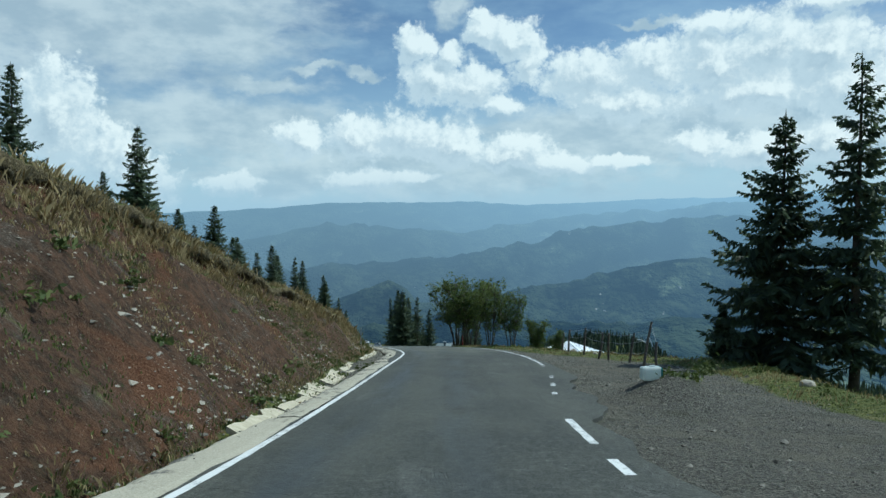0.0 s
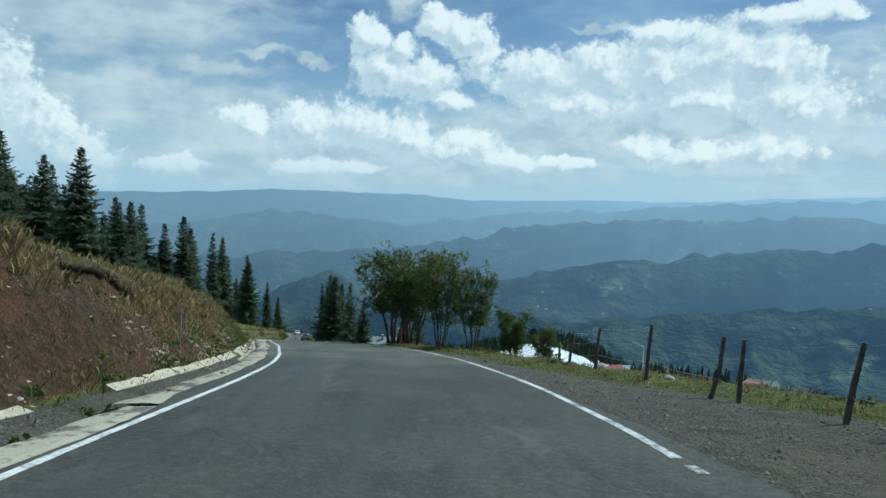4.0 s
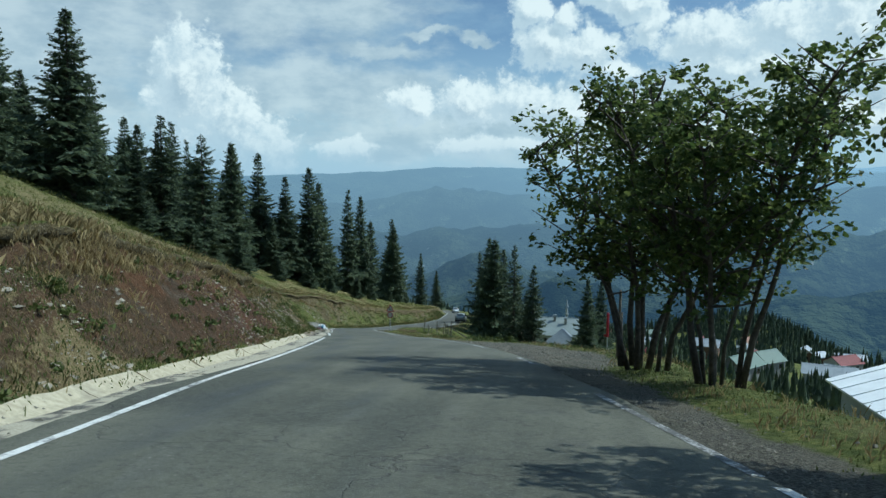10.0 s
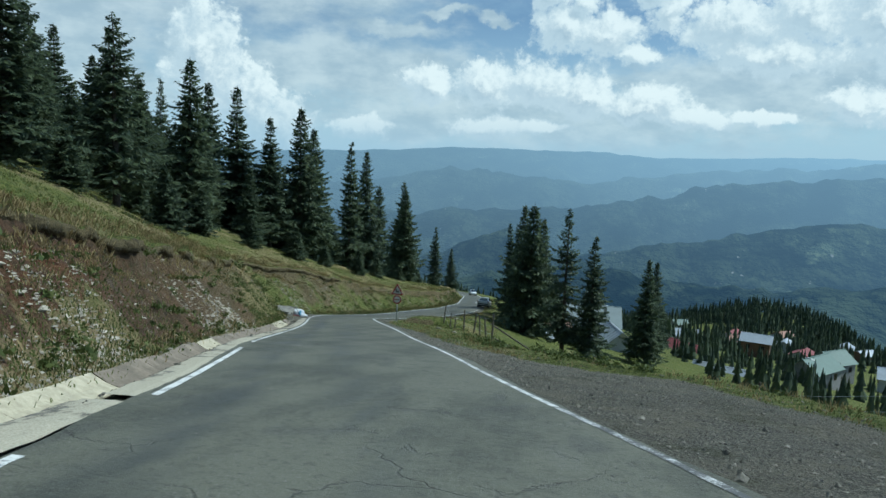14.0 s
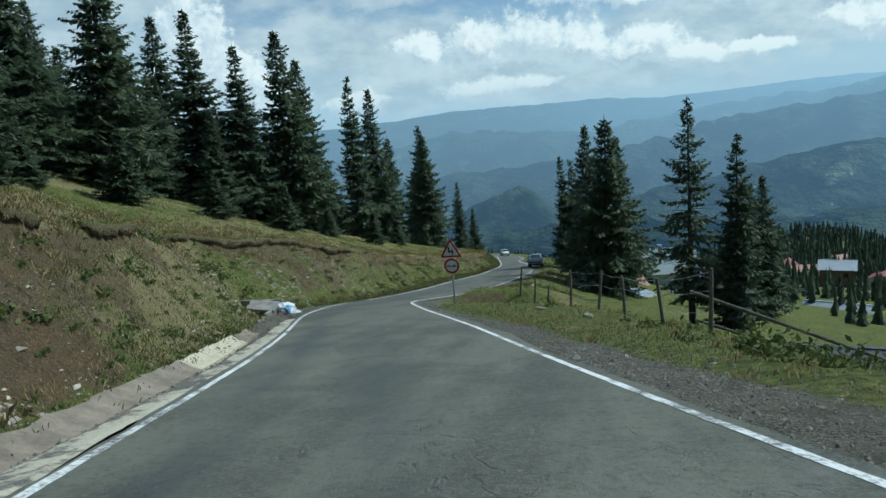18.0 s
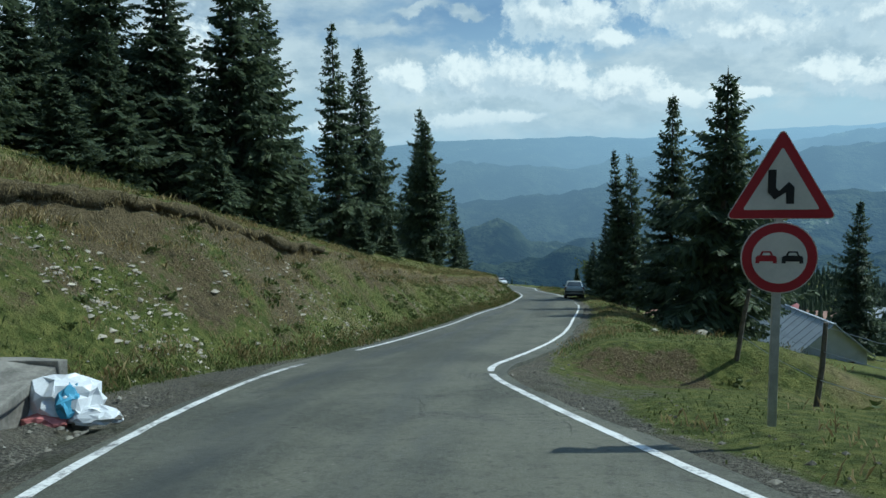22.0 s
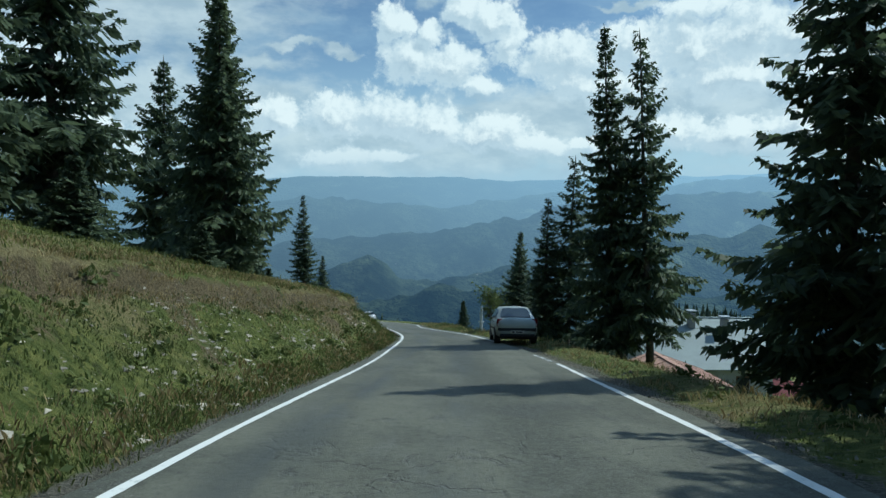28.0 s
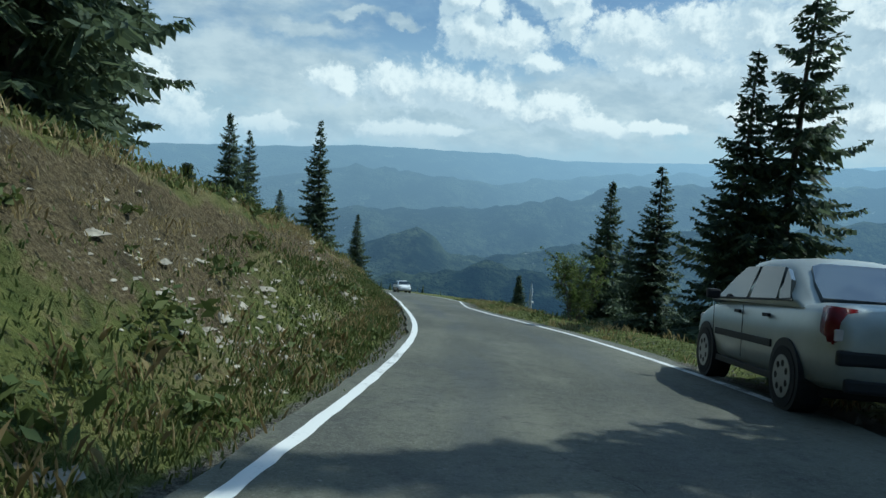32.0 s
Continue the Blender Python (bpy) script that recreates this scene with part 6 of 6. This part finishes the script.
        for y in (-0.04, 0.98):
            part("door_gap", box(0.006, 0.008, 0.56, (s * 0.831, y, 0.62)), M_BLACK_TRIM, e)
        mirror = part("mirror", box(0.16, 0.09, 0.12, (s * 0.90, 0.82, 1.0), 0.03), M_BLACK_TRIM, e)
        wedge = flat([(s * 0.775, 0.975), (s * 0.56, 0.955), (s * 0.60, 0.84), (s * 0.69, 0.665), (s * 0.785, 0.655), (s * 0.80, 0.80)], 0.22)
        bmesh.ops.bevel(wedge, geom=wedge.edges[:], offset=0.018, segments=2, affect="EDGES")
        tail = part("tail_light", wedge, M_TAIL, e, "red tail light", pose(0, -2.04, 0), True)
        part("indicator_lens", box(0.07, 0.03, 0.10, (s * 0.735, -0.005, 0.735), 0.012), M_CLEAR, tail, "pale indicator lens")
        part("headlight", box(0.30, 0.14, 0.16, (s * 0.56, 1.92, 0.66), 0.05), M_CLEAR, e)
        for y in (-1.22, 1.25):
            arch = part("wheel_arch", rod((s * 0.60, y, 0.30), (s * 0.838, y, 0.30), 0.345, None, 28), M_BLACK_TRIM, e)
            w = part("tyre", rod((s * 0.655, y, 0.285), (s * 0.845, y, 0.285), 0.285, None, 30), M_DARK, e)
            part("rim", rod((s * 0.80, y, 0.285), (s * 0.852, y, 0.285), 0.20, None, 24), M_RIM, w, "silver alloy rim")
            for k in range(7):
                a = k * 6.283 / 7
                part("spoke_gap", rod((s * 0.851, y + 0.125 * math.cos(a), 0.285 + 0.125 * math.sin(a)), (s * 0.8545, y + 0.125 * math.cos(a), 0.285 + 0.125 * math.sin(a)), 0.033, None, 8), M_DARK, w)
    part("bumper_strip", box(1.50, 0.08, 0.13, (0, -2.06, 0.555), 0.03), M_BLACK_TRIM, e)
    part("rear_valance", box(1.36, 0.06, 0.12, (0, -2.05, 0.33), 0.03), M_BLACK_TRIM, e)
    part("front_grille", box(0.7, 0.05, 0.12, (0, 2.0, 0.5), 0.02), M_BLACK_TRIM, e)
    plate = part("number_plate", box(0.52, 0.02, 0.11, (0, -2.105, 0.46), 0.004), M_SIGN_WHITE, e, "white number plate")
    for k, w in enumerate((0.10, 0.07, 0.16)):
        part("plate_bar", box(w, 0.006, 0.055, (-0.15 + k * 0.135, -2.118, 0.46)), M_SIGN_BLACK, plate)
    part("boot_badge", box(0.05, 0.015, 0.07, (0, -2.075, 0.80), 0.01), M_STEEL, e)
    part("boot_gap", box(1.10, 0.01, 0.008, (0, -2.078, 0.645)), M_BLACK_TRIM, e)
    part("underbody", box(1.3, 3.2, 0.12, (0, 0, 0.22), 0.02), M_BLACK_TRIM, e)
    return e


saloon(M_SILVER, "dusty silver saloon car parked on the road shoulder under spruces", pose(-17.08, 182.9, float(road_z(182.9)) + 0.02, -8.3, 0, -1.5))
saloon(M_WHITE_CAR, "white saloon car standing at the bend of the road", pose(-29.0, 265.5, float(road_z(265.5)) + 0.02, 9.6, 0, 196))


# ---- the village below ----
M_WALL_WHITE = plain("white_plaster", (0.48, 0.48, 0.46), 0.9, 0, 0.12, 1.5)
M_WALL_WOOD = plain("brown_boards", (0.16, 0.10, 0.065), 0.85, 0, 0.3, 3.0)
M_WALL_GREY = plain("grey_blocks", (0.30, 0.29, 0.28), 0.9, 0, 0.2, 2.0)
M_ROOF_ZINC = plain("zinc_roof", (0.36, 0.39, 0.41), 0.45, 0.2, 0.12, 1.0)
M_ROOF_WHITE = plain("bright_sheet_roof", (0.86, 0.88, 0.88), 0.5, 0.0, 0.08, 1.0)
M_ROOF_PALE = plain("pale_grey_roof", (0.235, 0.275, 0.27), 0.6, 0.0, 0.10, 0.8)
M_ROOF_RED = plain("red_roof", (0.22, 0.065, 0.065), 0.7, 0, 0.2, 1.5)
M_ROOF_TILE = plain("pink_tile_roof", (0.40, 0.24, 0.18), 0.85, 0, 0.25, 3.0)
M_ROOF_DARK = plain("dark_felt_roof", (0.085, 0.088, 0.098), 0.8, 0, 0.3, 1.5)
M_ROOF_GREEN = plain("pale_green_roof", (0.13, 0.19, 0.16), 0.6, 0, 0.12, 1.5)
M_PANE = plain("dark_window", (0.02, 0.024, 0.03), 0.15, 0, 0.1, 2.0)


def house(x, y, wide, deep, ridge, eave_drop, turn, wall, roof, label, seams=True, lean=0.3, windows=2, group="village houses"):
    """A gabled house, ridge along its local y; ridge: height of the ridge above sea."""
    ground = min(float(land_z(x + dx, y + dy)) for dx in (-wide / 2, wide / 2) for dy in (-deep / 2, deep / 2)) - 0.3
    high = ridge - eave_drop - ground
    e = thing("house", label, "house", (x, y, ground), turn, group)
    part("wall", box(wide, deep, high, (0, 0, high / 2)), wall, e)
    for s in (-1, 1):
        bm = bmesh.new()
        q = [bm.verts.new((0, s * deep / 2, high + eave_drop - 0.06)), bm.verts.new((-wide / 2, s * deep / 2, high - 0.02)), bm.verts.new((wide / 2, s * deep / 2, high - 0.02))]
        bm.faces.new(q)
        part("gable", bm, wall, e)
    o = 0.45
    for s in (-1, 1):
        slope = math.atan2(eave_drop, wide / 2)
        L = math.hypot(wide / 2, eave_drop) + o
        m = pose(0, 0, high + eave_drop, 0, s * math.degrees(slope), 0)
        r = part("roof_side", box(L, deep + 2 * o, 0.09, (s * L / 2, 0, 0.03), 0.015, m), roof, e)
        if seams:
            n = int(deep / 0.9)
            for k in range(n + 1):
                part("roof_seam", box(L, 0.05, 0.04, (s * L / 2, -deep / 2 + k * deep / n, 0.09), 0, m), roof, r)
    part("ridge_cap", box(0.3, deep + 2 * o, 0.06, (0, 0, high + eave_drop + 0.07), 0.02), roof, e)
    for s in (-1, 1):
        for k in range(windows):
            for fl in range(max(1, int(high // 2.7))):
                zz = high - 1.25 - 2.6 * fl
                if zz < 0.9:
                    continue
                px = -wide / 2 + wide * (k + 0.5) / windows
                w = part("window", box(0.95, 0.08, 1.1, (px, s * (deep / 2 + 0.01), zz), 0.01), M_WALL_WOOD, e)
                part("pane", box(0.78, 0.03, 0.92, (px, s * (deep / 2 + 0.055), zz)), M_PANE, w)
                py = -deep / 2 + deep * (k + 0.5) / windows
                w = part("window", box(0.08, 0.95, 1.1, (s * (wide / 2 + 0.01), py, zz), 0.01), M_WALL_WOOD, e)
                part("pane", box(0.03, 0.78, 0.92, (s * (wide / 2 + 0.055), py, zz)), M_PANE, w)
    return e


house(13.9, 75.0, 7.6, 18.0, -10.1, 1.2, 3, M_WALL_WHITE, M_ROOF_WHITE, "long low building with a bright white sheet roof below the road", True, 0.3, 3)
house(0.9, 131.0, 7.5, 10.0, -23.3, 1.6, 75, M_WALL_GREY, M_ROOF_DARK, "grey barn with a dark felt roof below the verge", False)
house(1.6, 182.0, 6.0, 7.5, -30.5, 2.4, 12, M_WALL_WHITE, M_ROOF_ZINC, "two-storey white house with a steep grey sheet roof")
house(-0.3, 208.0, 9.5, 8.6, -32.7, 2.6, 90, M_WALL_WHITE, M_ROOF_PALE, "white house with a broad pale sheet roof and chimneys", False)
house(-7.6, 168.5, 5.5, 7.0, -29.1, 1.3, 8, M_WALL_WHITE, M_ROOF_ZINC, "low building with a pale grey sheet roof under spruces", True, 0.3, 2)
house(-6.9, 191.5, 5.0, 7.0, -32.6, 0.9, 4, M_WALL_WOOD, M_ROOF_TILE, "low shed with an old pinkish tile roof", True, 0.3, 1)
house(21.8, 240.7, 8, 10, -45.6, 2.2, 40, M_WALL_WOOD, M_ROOF_RED, "wooden house with a red sheet roof")
house(17.5, 188.0, 5.5, 7, -36.4, 1.6, 60, M_WALL_GREY, M_ROOF_ZINC, "grey house with a dull sheet roof")
house(30.5, 291.0, 9, 10, -57.6, 2.2, 20, M_WALL_WHITE, M_ROOF_RED, "white house with a dark red roof")


def chimney(x, y, z):
    c = thing("chimney_stack", "brick chimney with a metal cap on a sheet roof", "chimney", (x, y, z))
    part("shaft", box(0.5, 0.5, 1.1, (0, 0, 0.2), 0.02), M_WALL_GREY, c)
    part("cap", box(0.7, 0.7, 0.08, (0, 0, 0.95), 0.02), M_ROOF_ZINC, c)


chimney(-0.6, 207.0, -32.9)
chimney(1.6, 206.2, -33.2)


def far_village():
    rng = np.random.default_rng(77)
    looks = [(M_WALL_WHITE, M_ROOF_ZINC, "white house with a grey sheet roof"), (M_WALL_WOOD, M_ROOF_ZINC, "brown timber house with a pale sheet roof"), (M_WALL_WHITE, M_ROOF_RED, "white house with a red roof"),
             (M_WALL_WOOD, M_ROOF_ZINC, "timber house with a grey sheet roof"), (M_WALL_GREY, M_ROOF_GREEN, "grey house with a pale green roof"), (M_WALL_WHITE, M_ROOF_TILE, "white house with a tiled roof")]
    spots = [(58, 225), (36, 205), (48, 232), (66, 236), (40, 258), (58, 282), (76, 262), (92, 300), (52, 322), (38, 345), (70, 340), (100, 352), (122, 330), (60, 372), (84, 392), (112, 402), (140, 380), (110, 230), (130, 262), (98, 205), (150, 300), (28, 402), (48, 425)]
    for x, y in spots:
        w, r, lab = looks[int(rng.integers(0, len(looks)))]
        d, b = rng.uniform(6, 8.5), rng.uniform(5, 7)
        house(x, y, b, d, float(land_z(x, y)) + rng.uniform(4.4, 6.0), rng.uniform(1.3, 2.0), rng.uniform(0, 180), w, r, lab + " in the village", False)
    m = thing("minaret", "slim white minaret with a pointed grey cap", "minaret", (7.5, 500, -98))
    part("shaft", rod((0, 0, -6), (0, 0, 17), 0.9, 0.7, 12), M_WALL_WHITE, m)
    part("balcony", rod((0, 0, 12.5), (0, 0, 13.1), 1.25, 1.3, 12), M_WALL_WHITE, m)
    part("spire", rod((0, 0, 17), (0, 0, 22.5), 0.85, 0.04, 12), M_ROOF_ZINC, m)
    for x, y, h in ((20, 76.5, 5.2), (23.5, 112, 5.5), (18, 150, 5.5)):
        s = thing("street_lamp", "grey street lamp pole with a short arm", "street lamp", place_on(x, y), group="street lamps")
        part("pole", rod((0, 0, 0), (0, 0, h), 0.08, 0.05), M_STEEL, s)
        part("arm", rod((0, 0, h), (-0.6, 0, h + 0.25), 0.035), M_STEEL, s)
        part("lamp_head", box(0.4, 0.16, 0.1, (-0.75, 0, h + 0.27), 0.03), M_STEEL, s)


far_village()


def far_forest():
    """Woods on the lower slopes: layered ragged cones in one mesh."""
    rng = np.random.default_rng(55)
    P = []

    def zone(n, x0, x1, y0, y1, keep):
        x, y = rng.uniform(x0, x1, n), rng.uniform(y0, y1, n)
        ok = keep(x, y)
        P.append(np.stack([x[ok], y[ok]], -1))

    zone(2400, 55, 190, 390, 560, lambda x, y: ((x - 112) / 62) ** 2 + ((y - 488) / 70) ** 2 < 1)
    zone(900, -10, 80, 380, 520, lambda x, y: wave(x, y, 30, 2) > -0.25)
    zone(2400, 16, 190, 100, 400, lambda x, y: wave(x, y, 26, 2, 2) > -0.02)
    zone(420, 12, 60, 100, 260, lambda x, y: (wave(x, y, 12, 2, 3) > 0.0) & (x > right_x(y) + 14))
    zone(700, -140, 0, 350, 560, lambda x, y: (x > left_x(y) + 8) | (x < left_x(y) - 12))
    zone(260, -110, -40, 262, 360, lambda x, y: x < left_x(y) - 14)
    zone(90, -8, 10, 290, 360, lambda x, y: (x > right_x(y) + 8) & (wave(x, y, 18, 2) > 0.1))
    P = np.concatenate(P)
    n = len(P)
    h = rng.uniform(6, 12.5, n) * np.where((P[:, 0] < 10) & (P[:, 1] < 420) & (P[:, 0] > left_x(P[:, 1])), 0.5, np.where(P[:, 1] > 380, 0.75, np.where(P[:, 1] < 260, 0.46, 0.7)))
    r = h * rng.uniform(0.14, 0.2, n)
    z = land_z(P[:, 0], P[:, 1]) - 0.3
    tiers, sides = 6, 7
    V, F = [], []
    for k in range(tiers):
        lo, hi = k / tiers * 0.9 + 0.03, (k + 1.9) / tiers * 0.9 + 0.06
        rad = r * (1 - k / tiers) ** 0.85
        a = np.linspace(0, 6.283, sides, endpoint=False)[None] + rng.uniform(0, 6.28, (n, 1))
        rr = rad[:, None] * rng.uniform(0.55, 1.25, (n, sides))
        ring = np.stack([P[:, :1] + rr * np.cos(a), P[:, 1:2] + rr * np.sin(a), (z + h * lo)[:, None] + rng.normal(0, 0.12, (n, sides)) * h[:, None] * 0.12], -1)
        tip = np.stack([P[:, 0], P[:, 1], z + h * np.minimum(hi, 1.0)], -1)[:, None]
        v = np.concatenate([ring, tip], 1)
        base = sum(len(q) for q in V)
        o = base + np.arange(n)[:, None] * (sides + 1)
        for s in range(sides):
            F.append(np.concatenate([o + s, o + (s + 1) % sides, o + sides], 1))
        V.append(v.reshape(-1, 3))
    tagged(new("far_woods", mesh_of("far_woods", np.concatenate(V), np.concatenate(F), M_NEEDLE)), "dark spruce woods covering the lower slopes and spur", "woods", kind="stuff")


far_forest()
